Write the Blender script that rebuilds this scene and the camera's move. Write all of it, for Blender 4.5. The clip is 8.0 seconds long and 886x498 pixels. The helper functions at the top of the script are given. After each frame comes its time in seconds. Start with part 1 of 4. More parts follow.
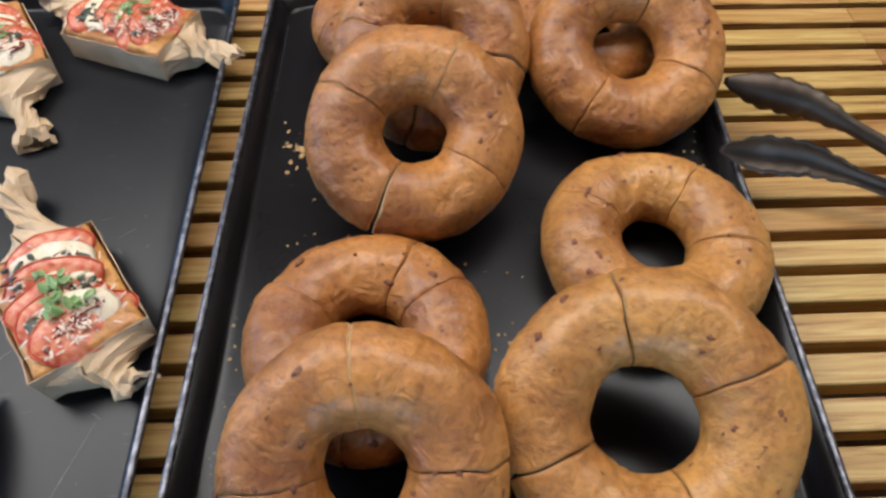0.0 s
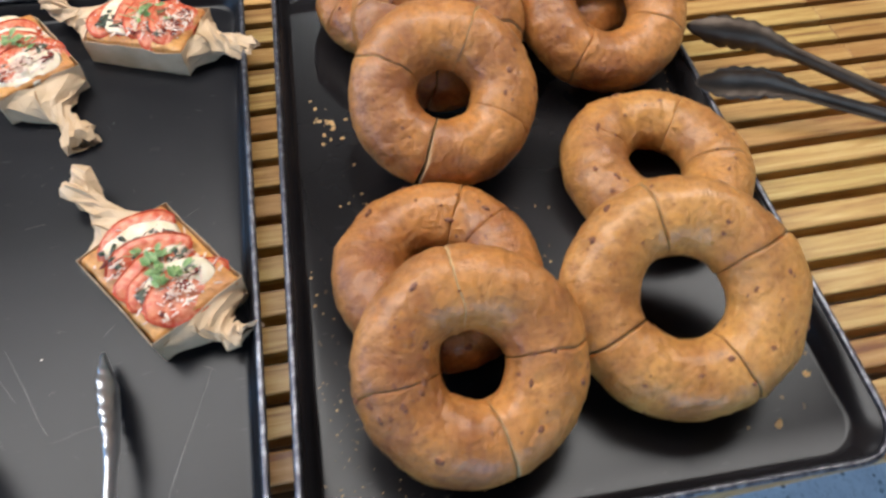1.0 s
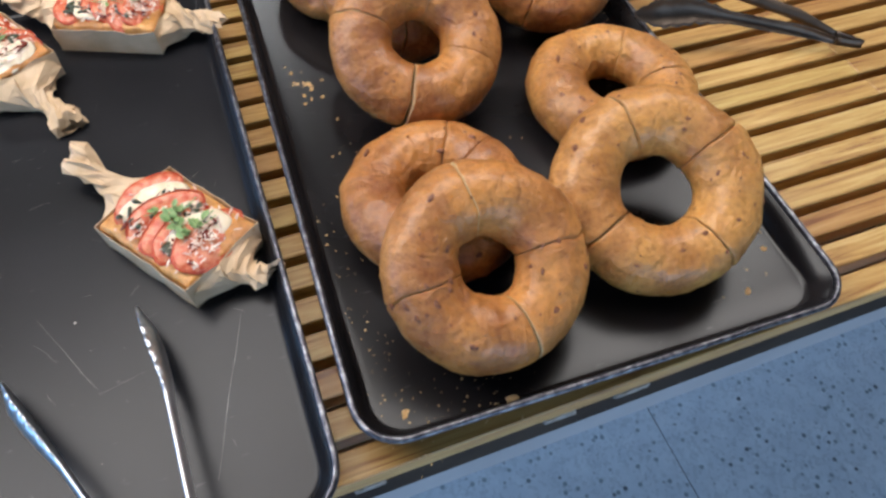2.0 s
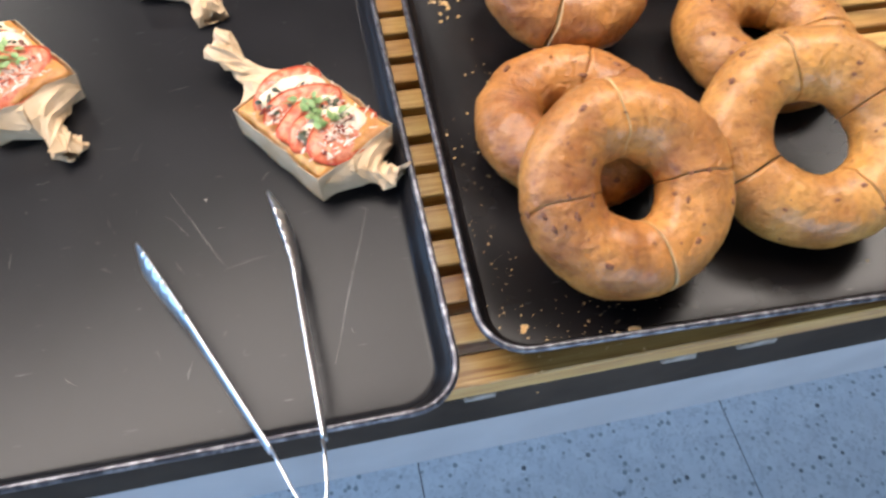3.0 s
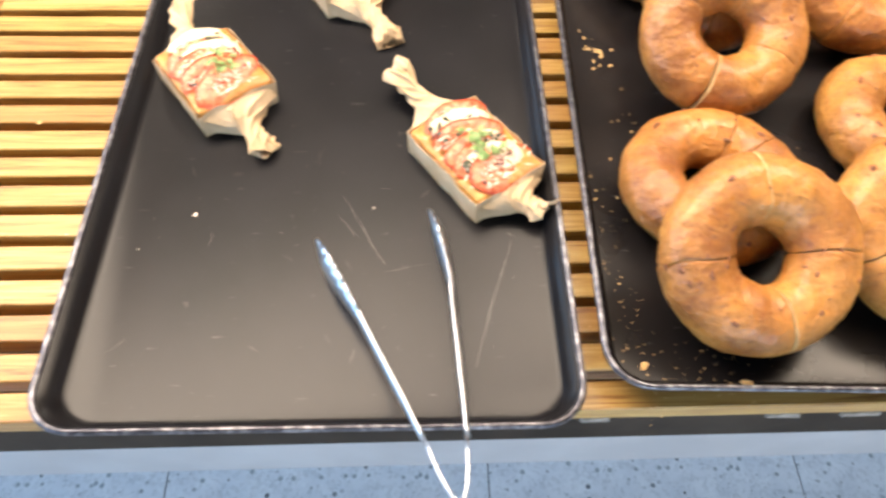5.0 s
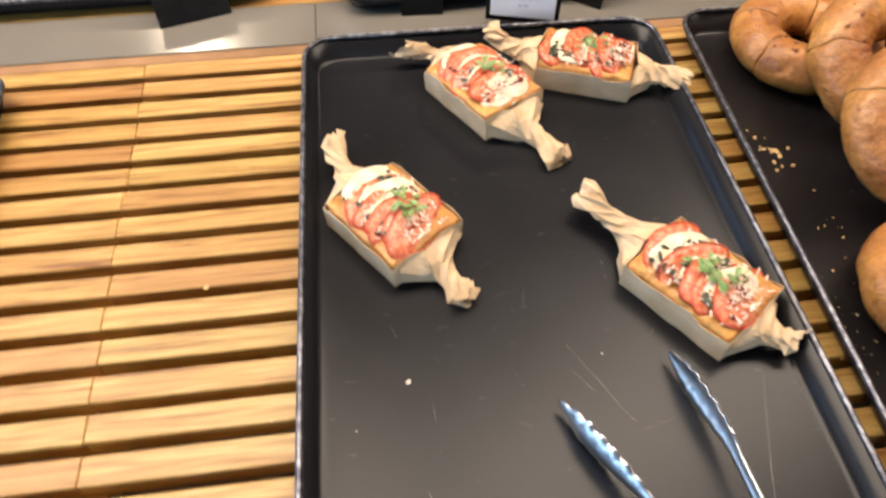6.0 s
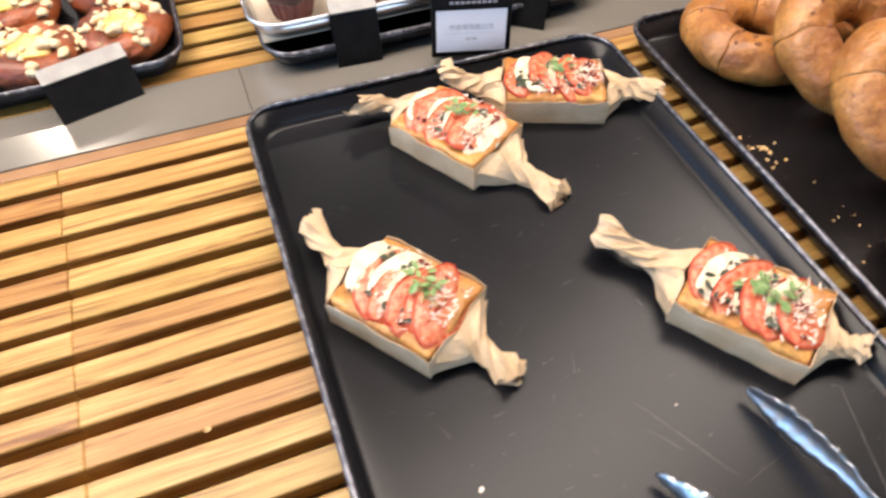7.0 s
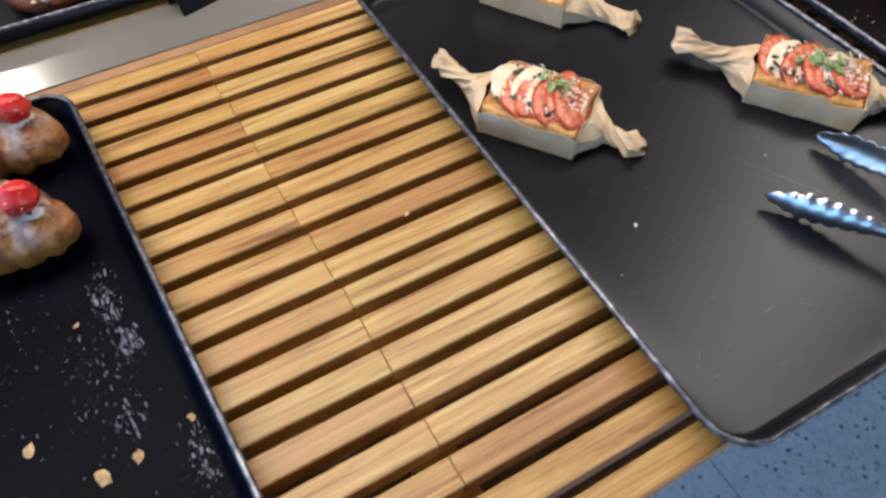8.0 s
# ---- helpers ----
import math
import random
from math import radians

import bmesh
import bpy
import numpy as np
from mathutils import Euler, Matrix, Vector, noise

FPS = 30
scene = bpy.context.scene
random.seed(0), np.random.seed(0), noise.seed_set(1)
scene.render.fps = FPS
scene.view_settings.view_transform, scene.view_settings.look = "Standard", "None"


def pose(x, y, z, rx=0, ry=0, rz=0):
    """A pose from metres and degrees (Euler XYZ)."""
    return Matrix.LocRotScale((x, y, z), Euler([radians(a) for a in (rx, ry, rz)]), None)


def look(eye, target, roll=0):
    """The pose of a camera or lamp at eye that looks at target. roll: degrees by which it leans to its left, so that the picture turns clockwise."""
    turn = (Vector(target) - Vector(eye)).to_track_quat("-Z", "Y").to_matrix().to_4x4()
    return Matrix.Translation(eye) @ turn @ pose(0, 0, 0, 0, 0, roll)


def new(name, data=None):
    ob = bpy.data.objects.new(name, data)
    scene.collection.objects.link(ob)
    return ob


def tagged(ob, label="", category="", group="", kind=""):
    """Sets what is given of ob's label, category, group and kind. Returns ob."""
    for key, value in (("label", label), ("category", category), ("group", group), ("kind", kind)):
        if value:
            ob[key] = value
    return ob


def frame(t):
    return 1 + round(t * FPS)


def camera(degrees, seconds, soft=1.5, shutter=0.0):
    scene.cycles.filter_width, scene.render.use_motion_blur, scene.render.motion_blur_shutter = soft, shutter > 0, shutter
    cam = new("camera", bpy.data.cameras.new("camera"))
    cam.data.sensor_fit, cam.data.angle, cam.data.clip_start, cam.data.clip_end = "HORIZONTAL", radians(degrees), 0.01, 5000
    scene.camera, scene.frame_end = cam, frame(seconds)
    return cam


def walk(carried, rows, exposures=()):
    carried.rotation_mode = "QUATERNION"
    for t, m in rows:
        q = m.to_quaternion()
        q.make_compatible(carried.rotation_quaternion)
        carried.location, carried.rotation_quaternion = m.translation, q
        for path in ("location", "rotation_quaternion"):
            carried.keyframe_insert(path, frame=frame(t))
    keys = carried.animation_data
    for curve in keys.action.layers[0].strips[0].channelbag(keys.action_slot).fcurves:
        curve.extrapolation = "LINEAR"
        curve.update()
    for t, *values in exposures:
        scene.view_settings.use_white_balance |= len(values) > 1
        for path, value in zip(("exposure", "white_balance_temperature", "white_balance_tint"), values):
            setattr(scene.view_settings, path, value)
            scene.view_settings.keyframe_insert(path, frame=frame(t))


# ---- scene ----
cam = camera(66.6, 8.0, 2.6, 0.3)
PATH = [
    (0, (0.58, 0.001, 1.191), (0.657, 1.142, -0.449), 1.6),
    (0.5, (0.573, 0.001, 1.231), (0.706, 1.099, -0.435), 1.9),
    (1, (0.479, -0.064, 1.23), (0.753, 1.028, -0.423), 2.8),
    (1.2, (0.455, -0.074, 1.241), (0.778, 0.995, -0.418), 2.4),
    (2.3, (0.383, -0.139, 1.232), (0.863, 0.886, -0.417), 4.8),
    (2.5, (0.368, -0.143, 1.225), (0.768, 0.897, -0.436), 4.3),
    (3, (0.338, -0.146, 1.195), (0.636, 0.894, -0.487), 4.5),
    (3.5, (0.309, -0.151, 1.188), (0.515, 0.863, -0.524), 4.1),
    (4, (0.33, -0.148, 1.21), (0.489, 0.855, -0.513), 3.8),
    (4.5, (0.349, -0.154, 1.255), (0.511, 0.852, -0.466), 4.3),
    (5, (0.273, -0.155, 1.259), (0.366, 0.907, -0.433), 3.6),
    (5.2, (0.228, -0.13, 1.259), (0.284, 0.906, -0.45), 2.9),
    (6.3, (0.055, 0.02, 1.243), (0.32, 1.243, -0.317), -0.2),
    (6.5, (0.056, 0.061, 1.24), (0.411, 1.256, -0.323), 0.4),
    (7, (-0.006, 0.058, 1.217), (0.45, 1.237, -0.333), 0.0),
    (7.5, (-0.165, 0.005, 1.214), (0.396, 1.101, -0.363), -0.4),
    (8, (-0.246, -0.041, 1.221), (0.316, 1.006, -0.387), -1.3),
]
EXPOSURES = [(0, -0.93, 5400, 8), (1, -0.74, 5400, 8), (2.5, -0.74, 5600, 11), (3, -0.2, 5850, 12), (3.5, 0.3, 6150, 13), (4, 0.44, 6550, 13), (4.5, 0.4, 6900, 14), (5.2, 0.2, 6800, 13), (6.5, -0.62, 6400, 13), (7, -0.32, 6100, 14), (7.5, -0.66, 5750, 11), (8, -0.89, 5600, 11)]
walk(cam, [(t, look(eye, target, roll)) for t, eye, target, roll in PATH], EXPOSURES)


# ---- world and lights ----
world = bpy.data.worlds.new("world")
scene.world = world
world.use_nodes = True
wn = world.node_tree.nodes
sky = wn.new("ShaderNodeTexSky")
sky.sky_type = "NISHITA"
sky.sun_disc = False
sky.sun_elevation = radians(40)
sky.sun_rotation = radians(180)
wn["Background"].inputs[1].default_value = 0.12
world.node_tree.links.new(sky.outputs[0], wn["Background"].inputs[0])


def area_lamp(name, eye, target, sx, sy, watts, colour):
    d = bpy.data.lights.new(name, "AREA")
    d.shape, d.size, d.size_y, d.energy, d.color = "RECTANGLE", sx, sy, watts, colour
    ob = new(name, d)
    ob.matrix_world = look(eye, target)
    return ob


area_lamp("ceiling_lamp_light", (-0.92, 0.92, 2.46), (-0.92, 0.92, 0), 2.0, 0.92, 92, (1.0, 0.85, 0.685))
area_lamp("ceiling_lamp_light", (1.25, 0.86, 2.46), (1.25, 0.86, 0), 2.1, 0.52, 60, (1.0, 0.85, 0.685))
for lx, ly in ((-0.85, 3.25), (1.07, 3.2)):
    area_lamp("spot_lamp_light", (lx, ly, 2.46), (lx, ly, 0), 0.14, 0.14, 16, (1.0, 0.9, 0.75))
area_lamp("west_window_light", (-2.63, 0.6, 1.32), (0, 0.6, 1.2), 6.0, 1.75, 130, (0.32, 0.62, 1.0))
area_lamp("south_window_light", (0.9, -2.95, 1.3), (0.9, 0, 0.9), 2.6, 1.5, 70, (0.6, 0.8, 1.0))

# ---- materials ----


def mat(name, base, rough=0.5, metal=0.0):
    m = bpy.data.materials.new(name)
    m.use_nodes = True
    b = m.node_tree.nodes["Principled BSDF"]
    b.inputs["Base Color"].default_value = (*base, 1)
    b.inputs["Roughness"].default_value = rough
    b.inputs["Metallic"].default_value = metal
    return m, m.node_tree.nodes, m.node_tree.links, b


def tex(nodes, links, kind, scale, coord="Object", stretch=(1, 1, 1), **kw):
    tc = nodes.new("ShaderNodeTexCoord")
    mp = nodes.new("ShaderNodeMapping")
    mp.inputs["Scale"].default_value = stretch
    links.new(tc.outputs[coord], mp.inputs[0])
    t = nodes.new(kind)
    t.inputs["Scale"].default_value = scale
    for k, v in kw.items():
        t.inputs[k].default_value = v
    links.new(mp.outputs[0], t.inputs["Vector"])
    return t, mp


def ramp(nodes, links, src, stops):
    r = nodes.new("ShaderNodeValToRGB")
    while len(r.color_ramp.elements) < len(stops):
        r.color_ramp.elements.new(0.5)
    for e, (p, c) in zip(r.color_ramp.elements, stops):
        e.position, e.color = p, (*c, 1)
    links.new(src, r.inputs[0])
    return r


def mix(nodes, links, fac, a, b, blend="MIX"):
    m = nodes.new("ShaderNodeMix")
    m.data_type, m.blend_type = "RGBA", blend
    for sock, v in ((m.inputs[0], fac), (m.inputs[6], a), (m.inputs[7], b)):
        if isinstance(v, (int, float)):
            sock.default_value = v
        elif isinstance(v, tuple):
            sock.default_value = (*v, 1)
        else:
            links.new(v, sock)
    return m.outputs[2]


def bump(nodes, links, b, src, strength, dist):
    n = nodes.new("ShaderNodeBump")
    n.inputs["Strength"].default_value, n.inputs["Distance"].default_value = strength, dist
    links.new(src, n.inputs["Height"])
    links.new(n.outputs[0], b.inputs["Normal"])


def mottled(name, c1, c2, scale, rough=0.5, metal=0.0, fine=6.0, relief=0.3, dist=0.001, spread=(0.35, 0.65)):
    m, n, l, b = mat(name, c1, rough, metal)
    t, _ = tex(n, l, "ShaderNodeTexNoise", scale, Detail=6.0)
    r = ramp(n, l, t.outputs["Fac"], [(spread[0], c1), (spread[1], c2)])
    l.new(r.outputs[0], b.inputs["Base Color"])
    f, _ = tex(n, l, "ShaderNodeTexNoise", scale * fine, Detail=4.0)
    bump(n, l, b, f.outputs["Fac"], relief, dist)
    return m


def wood_material():
    m, n, l, b = mat("oiled_wood", (0.4, 0.2, 0.07), 0.42)
    info = n.new("ShaderNodeObjectInfo")
    t, mp = tex(n, l, "ShaderNodeTexNoise", 5.0, stretch=(1.6, 34, 34), Detail=10.0, Roughness=0.62, Distortion=0.9)
    off = n.new("ShaderNodeMath")
    off.operation = "MULTIPLY"
    off.inputs[1].default_value = 37.0
    l.new(info.outputs["Random"], off.inputs[0])
    l.new(off.outputs[0], mp.inputs["Location"])
    grain = ramp(n, l, t.outputs["Fac"], [(0.33, (0.25, 0.11, 0.03)), (0.44, (0.455, 0.268, 0.078)), (0.54, (0.54, 0.348, 0.112)), (0.66, (0.65, 0.470, 0.200))])
    tone = ramp(n, l, info.outputs["Random"], [(0.0, (0.72, 0.55, 0.45)), (0.12, (0.86, 0.76, 0.68)), (0.35, (0.97, 0.95, 0.86)), (0.65, (1.0, 1.0, 1.0)), (0.85, (0.92, 0.95, 0.82)), (1.0, (0.92, 0.82, 0.78))])
    c = mix(n, l, 1.0, grain.outputs[0], tone.outputs[0], "MULTIPLY")
    w, _ = tex(n, l, "ShaderNodeTexNoise", 3.0, coord="Object", stretch=(1, 4, 4), Detail=3.0)
    stain = ramp(n, l, w.outputs["Fac"], [(0.35, (0.72, 0.6, 0.5)), (0.6, (1, 1, 1))])
    l.new(mix(n, l, 0.7, c, stain.outputs[0], "MULTIPLY"), b.inputs["Base Color"])
    bump(n, l, b, t.outputs["Fac"], 0.25, 0.0008)
    return m


def tray_material(name, base, rough, metal):
    m, n, l, b = mat(name, base, rough, metal)
    t, _ = tex(n, l, "ShaderNodeTexNoise", 9.0, Detail=6.0)
    r = ramp(n, l, t.outputs["Fac"], [(0.3, tuple(v * 0.75 for v in base)), (0.7, tuple(v * 1.35 for v in base))])
    s1, _ = tex(n, l, "ShaderNodeTexNoise", 60.0, stretch=(1, 0.04, 1), Detail=2.0)
    s2, _ = tex(n, l, "ShaderNodeTexNoise", 1.0, stretch=(40, 300, 40), Detail=3.0)
    specks = ramp(n, l, s2.outputs["Fac"], [(0.70, (0, 0, 0)), (0.76, (1, 1, 1))])
    c = mix(n, l, specks.outputs[0], r.outputs[0], tuple(min(1, v * 3 + 0.03) for v in base))
    l.new(c, b.inputs["Base Color"])
    rr = ramp(n, l, t.outputs["Fac"], [(0.2, (rough * 0.95,) * 3), (0.8, (rough * 1.08,) * 3)])
    l.new(rr.outputs[0], b.inputs["Roughness"])
    bump(n, l, b, s1.outputs["Fac"], 0.05, 0.0004)
    return m


def crust_material(name, dark, light):
    m, n, l, b = mat(name, light, 0.42)
    t, _ = tex(n, l, "ShaderNodeTexNoise", 22.0, Detail=5.0)
    info = n.new("ShaderNodeObjectInfo")
    base = ramp(n, l, t.outputs["Fac"], [(0.34, dark), (0.62, light)])
    f, _ = tex(n, l, "ShaderNodeTexNoise", 190.0, Detail=4.0)
    fine = ramp(n, l, f.outputs["Fac"], [(0.30, (0.66, 0.56, 0.46)), (0.52, (1, 1, 1)), (0.72, (1.14, 1.12, 1.05))])
    c = mix(n, l, 0.75, base.outputs[0], fine.outputs[0], "MULTIPLY")
    v, _ = tex(n, l, "ShaderNodeTexVoronoi", 75.0, Randomness=1.0)
    pit = ramp(n, l, v.outputs["Distance"], [(0.05, (0.45, 0.3, 0.2)), (0.14, (1, 1, 1))])
    c = mix(n, l, 0.55, c, pit.outputs[0], "MULTIPLY")
    # the oven browns the upper side, the flanks stay golden
    co = n.new("ShaderNodeTexCoord")
    xyz = n.new("ShaderNodeSeparateXYZ")
    l.new(co.outputs["Object"], xyz.inputs[0])
    wav = n.new("ShaderNodeMath")
    wav.operation = "MULTIPLY_ADD"
    wav.inputs[1].default_value = 0.03
    l.new(t.outputs["Fac"], wav.inputs[0])
    l.new(xyz.outputs["Z"], wav.inputs[2])
    bake = ramp(n, l, wav.outputs[0], [(0.004, (1.10, 1.16, 1.16)), (0.022, (1.0, 1.0, 1.0)), (0.042, (0.93, 0.87, 0.80))])
    c = mix(n, l, 1.0, c, bake.outputs[0], "MULTIPLY")
    tone = ramp(n, l, info.outputs["Random"], [(0.0, (0.9, 0.86, 0.8)), (1.0, (1.0, 1.0, 1.0))])
    c = mix(n, l, 1.0, c, tone.outputs[0], "MULTIPLY")
    l.new(c, b.inputs["Base Color"])
    b.inputs["Coat Weight"].default_value = 0.4
    b.inputs["Coat Roughness"].default_value = 0.26
    b.inputs["Subsurface Weight"].default_value = 0.04
    b.inputs["Subsurface Radius"].default_value = (0.01, 0.004, 0.002)
    g, _ = tex(n, l, "ShaderNodeTexNoise", 62.0, Detail=8.0, Roughness=0.62, Distortion=0.7)
    add = n.new("ShaderNodeMath")
    add.operation = "MULTIPLY_ADD"
    add.inputs[1].default_value = 0.22
    l.new(f.outputs["Fac"], add.inputs[0])
    l.new(g.outputs["Fac"], add.inputs[2])
    w, _ = tex(n, l, "ShaderNodeTexNoise", 26.0, stretch=(1, 1, 2.2), Detail=3.0, Distortion=1.6)
    fold = n.new("ShaderNodeMath")
    fold.operation = "MULTIPLY_ADD"
    fold.inputs[1].default_value = 0.5
    l.new(w.outputs["Fac"], fold.inputs[0])
    l.new(add.outputs[0], fold.inputs[2])
    bump(n, l, b, fold.outputs[0], 1.0, 0.0052)
    rr = ramp(n, l, f.outputs["Fac"], [(0.3, (0.5, 0.5, 0.5)), (0.7, (0.27, 0.27, 0.27))])
    l.new(rr.outputs[0], b.inputs["Roughness"])
    return m


def floor_material():
    m, n, l, b = mat("chip_vinyl", (0.5, 0.55, 0.62), 0.35)
    v, _ = tex(n, l, "ShaderNodeTexVoronoi", 62.0, Randomness=1.0)
    sel = ramp(n, l, v.outputs["Color"], [(0.55, (0, 0, 0)), (0.6, (1, 1, 1))])
    near = ramp(n, l, v.outputs["Distance"], [(0.24, (1, 1, 1)), (0.34, (0, 0, 0))])
    fac = mix(n, l, 1.0, sel.outputs[0], near.outputs[0], "MULTIPLY")
    chips = ramp(n, l, v.outputs["Color"], [(0.56, (0.24, 0.29, 0.34)), (0.72, (0.33, 0.38, 0.42)), (0.8, (0.09, 0.10, 0.12)), (0.84, (0.28, 0.33, 0.37))])
    t, _ = tex(n, l, "ShaderNodeTexNoise", 18.0, Detail=8.0)
    base = ramp(n, l, t.outputs["Fac"], [(0.3, (0.57, 0.62, 0.68)), (0.7, (0.68, 0.73, 0.78))])
    v2, _ = tex(n, l, "ShaderNodeTexVoronoi", 150.0, Randomness=1.0)
    fine = ramp(n, l, v2.outputs["Color"], [(0.45, (1.04, 1.04, 1.05)), (0.62, (0.86, 0.87, 0.88)), (0.8, (1.1, 1.1, 1.1)), (0.95, (0.72, 0.74, 0.76))])
    ground = mix(n, l, 1.0, base.outputs[0], fine.outputs[0], "MULTIPLY")
    l.new(mix(n, l, fac, ground, chips.outputs[0]), b.inputs["Base Color"])
    return m


WOOD = wood_material()
WOOD_DARK = mottled("dark_wood", (0.11, 0.05, 0.02), (0.2, 0.1, 0.045), 12, 0.5)
WOOD_MID = mottled("brown_board", (0.22, 0.11, 0.045), (0.34, 0.18, 0.08), 14, 0.5)
TRAY = tray_material("dark_tray_coating", (0.008, 0.008, 0.010), 0.29, 0.0)
TRAY.node_tree.nodes["Principled BSDF"].inputs["Specular IOR Level"].default_value = 0.26
TRAY_WORN = tray_material("worn_tray_coating", (0.010, 0.009, 0.010), 0.25, 0.0)
TRAY_WORN.node_tree.nodes["Principled BSDF"].inputs["Specular IOR Level"].default_value = 0.27
TRAY_DARK = tray_material("black_tray_coating", (0.0015, 0.0018, 0.0042), 0.36, 0.0)
TRAY_DARK.node_tree.nodes["Principled BSDF"].inputs["Specular IOR Level"].default_value = 0.025
RIM = mottled("worn_tray_rim", (0.07, 0.07, 0.085), (0.3, 0.3, 0.33), 140, 0.33, 0.85, spread=(0.42, 0.75))
STEEL_TRAY = mottled("steel_tray", (0.42, 0.42, 0.43), (0.6, 0.6, 0.6), 14, 0.32, 1.0)
STEEL = mottled("satin_steel", (0.33, 0.30, 0.26), (0.37, 0.34, 0.295), 6, 0.2, 0.55, relief=0.02)
CHROME = mottled("tong_steel", (0.6, 0.62, 0.65), (0.76, 0.77, 0.79), 20, 0.32, 1.0, relief=0.05)
# tong steel with the dark ceiling's reflection put into its base colour
CHROME_DARK = mottled("tong_steel_dark_reflection", (0.075, 0.058, 0.046), (0.13, 0.105, 0.085), 20, 0.5, 1.0, relief=0.05)
CRUST = crust_material("bread_crust", (0.30, 0.104, 0.0195), (0.61, 0.278, 0.065))
CRUST_PALE = crust_material("pale_bread_crust", (0.38, 0.153, 0.030), (0.66, 0.338, 0.083))
CRUMB = mottled("bread_crumb", (0.50, 0.32, 0.14), (0.68, 0.48, 0.24), 160, 0.8)
CRUMB_TAN = mottled("toasted_crumb", (0.5, 0.29, 0.10), (0.72, 0.50, 0.24), 260, 0.8)
RAISIN = mottled("raisin", (0.10, 0.030, 0.014), (0.34, 0.13, 0.05), 260, 0.6)
PAPER = mottled("baking_paper", (0.50, 0.345, 0.19), (0.72, 0.55, 0.365), 40, 0.62, spread=(0.3, 0.75))
TOAST = crust_material("toast_crust", (0.54, 0.23, 0.045), (0.77, 0.42, 0.11))
TOMATO = mottled("tomato", (0.52, 0.078, 0.030), (0.72, 0.28, 0.15), 190, 0.22)
TOMATO_SKIN = mottled("tomato_skin", (0.5, 0.055, 0.025), (0.66, 0.14, 0.06), 60, 0.2)
MOZZA = mottled("mozzarella", (0.74, 0.60, 0.38), (0.86, 0.79, 0.64), 90, 0.35)
HAM = mottled("grated_cheese", (0.70, 0.46, 0.34), (0.86, 0.74, 0.62), 120, 0.5)
PESTO = mottled("dark_pesto", (0.02, 0.025, 0.015), (0.06, 0.075, 0.03), 300, 0.3)
SAUCE = mottled("dark_red_sauce", (0.1, 0.015, 0.01), (0.26, 0.04, 0.02), 200, 0.25)
LEAF = mottled("young_leaf", (0.14, 0.26, 0.06), (0.36, 0.48, 0.2), 120, 0.4)
BLACK = mottled("black_card", (0.005, 0.005, 0.0055), (0.009, 0.009, 0.0095), 50, 0.85)
GREYCARD = mottled("grey_card", (0.3, 0.28, 0.26), (0.38, 0.36, 0.33), 50, 0.5)
BLACK.node_tree.nodes["Principled BSDF"].inputs["Specular IOR Level"].default_value = 0.15
WHITE = mottled("white_card", (0.78, 0.8, 0.84), (0.82, 0.84, 0.88), 30, 0.5, relief=0.02)
INK = mottled("grey_ink", (0.3, 0.3, 0.33), (0.4, 0.4, 0.43), 90, 0.6)
INK_LIGHT = mottled("pale_ink", (0.5, 0.5, 0.52), (0.6, 0.6, 0.62), 90, 0.6)
CHOCO = mottled("chocolate_cake", (0.05, 0.018, 0.014), (0.12, 0.045, 0.035), 60, 0.45, relief=0.6, dist=0.004)
CUP = mottled("brown_paper_cup", (0.10, 0.03, 0.03), (0.16, 0.05, 0.045), 60, 0.6)
PARCHMENT = mottled("tray_parchment", (0.5, 0.42, 0.32), (0.62, 0.54, 0.42), 20, 0.6)
CUSTARD = mottled("yellow_custard", (0.8, 0.52, 0.1), (0.9, 0.68, 0.25), 60, 0.3)
STREUSEL = mottled("pale_streusel", (0.72, 0.52, 0.28), (0.85, 0.7, 0.45), 120, 0.7)
GLAZE = crust_material("glazed_pastry", (0.13, 0.022, 0.007), (0.42, 0.11, 0.026))
FLAKY = crust_material("croissant_crust", (0.36, 0.19, 0.07), (0.62, 0.42, 0.18))
SUGAR = mottled("sugar_dust", (0.7, 0.6, 0.52), (0.85, 0.8, 0.76), 90, 0.8)
FLAKY_SUGAR = crust_material("sugared_croissant", (0.20, 0.06, 0.012), (0.55, 0.24, 0.05))
_n, _l = FLAKY_SUGAR.node_tree.nodes, FLAKY_SUGAR.node_tree.links
_b = _n["Principled BSDF"]
_c = _b.inputs["Base Color"].links[0].from_socket
_t, _m = tex(_n, _l, "ShaderNodeTexNoise", 38.0, Detail=6.0)
_r = ramp(_n, _l, _t.outputs["Fac"], [(0.42, (0, 0, 0)), (0.60, (0.8, 0.8, 0.8))])
_p = _n.new("ShaderNodeTexCoord")
_x = _n.new("ShaderNodeSeparateXYZ")
_l.new(_p.outputs["Object"], _x.inputs[0])
_h = ramp(_n, _l, _x.outputs["Z"], [(0.030, (0, 0, 0)), (0.052, (1, 1, 1))])
_k = mix(_n, _l, 1.0, _r.outputs[0], _h.outputs[0], "MULTIPLY")
_l.new(mix(_n, _l, _k, _c, (0.80, 0.75, 0.72)), _b.inputs["Base Color"])
SMEAR = mottled("smeared_sugar", (0.055, 0.06, 0.075), (0.22, 0.235, 0.28), 60, 0.7)
SCRATCH = mottled("bare_metal_scratch", (0.10, 0.097, 0.092), (0.42, 0.41, 0.40), 60, 0.5, 0.3)
BERRY = mottled("strawberry", (0.5, 0.012, 0.015), (0.66, 0.04, 0.03), 120, 0.2)
FLOOR = floor_material()
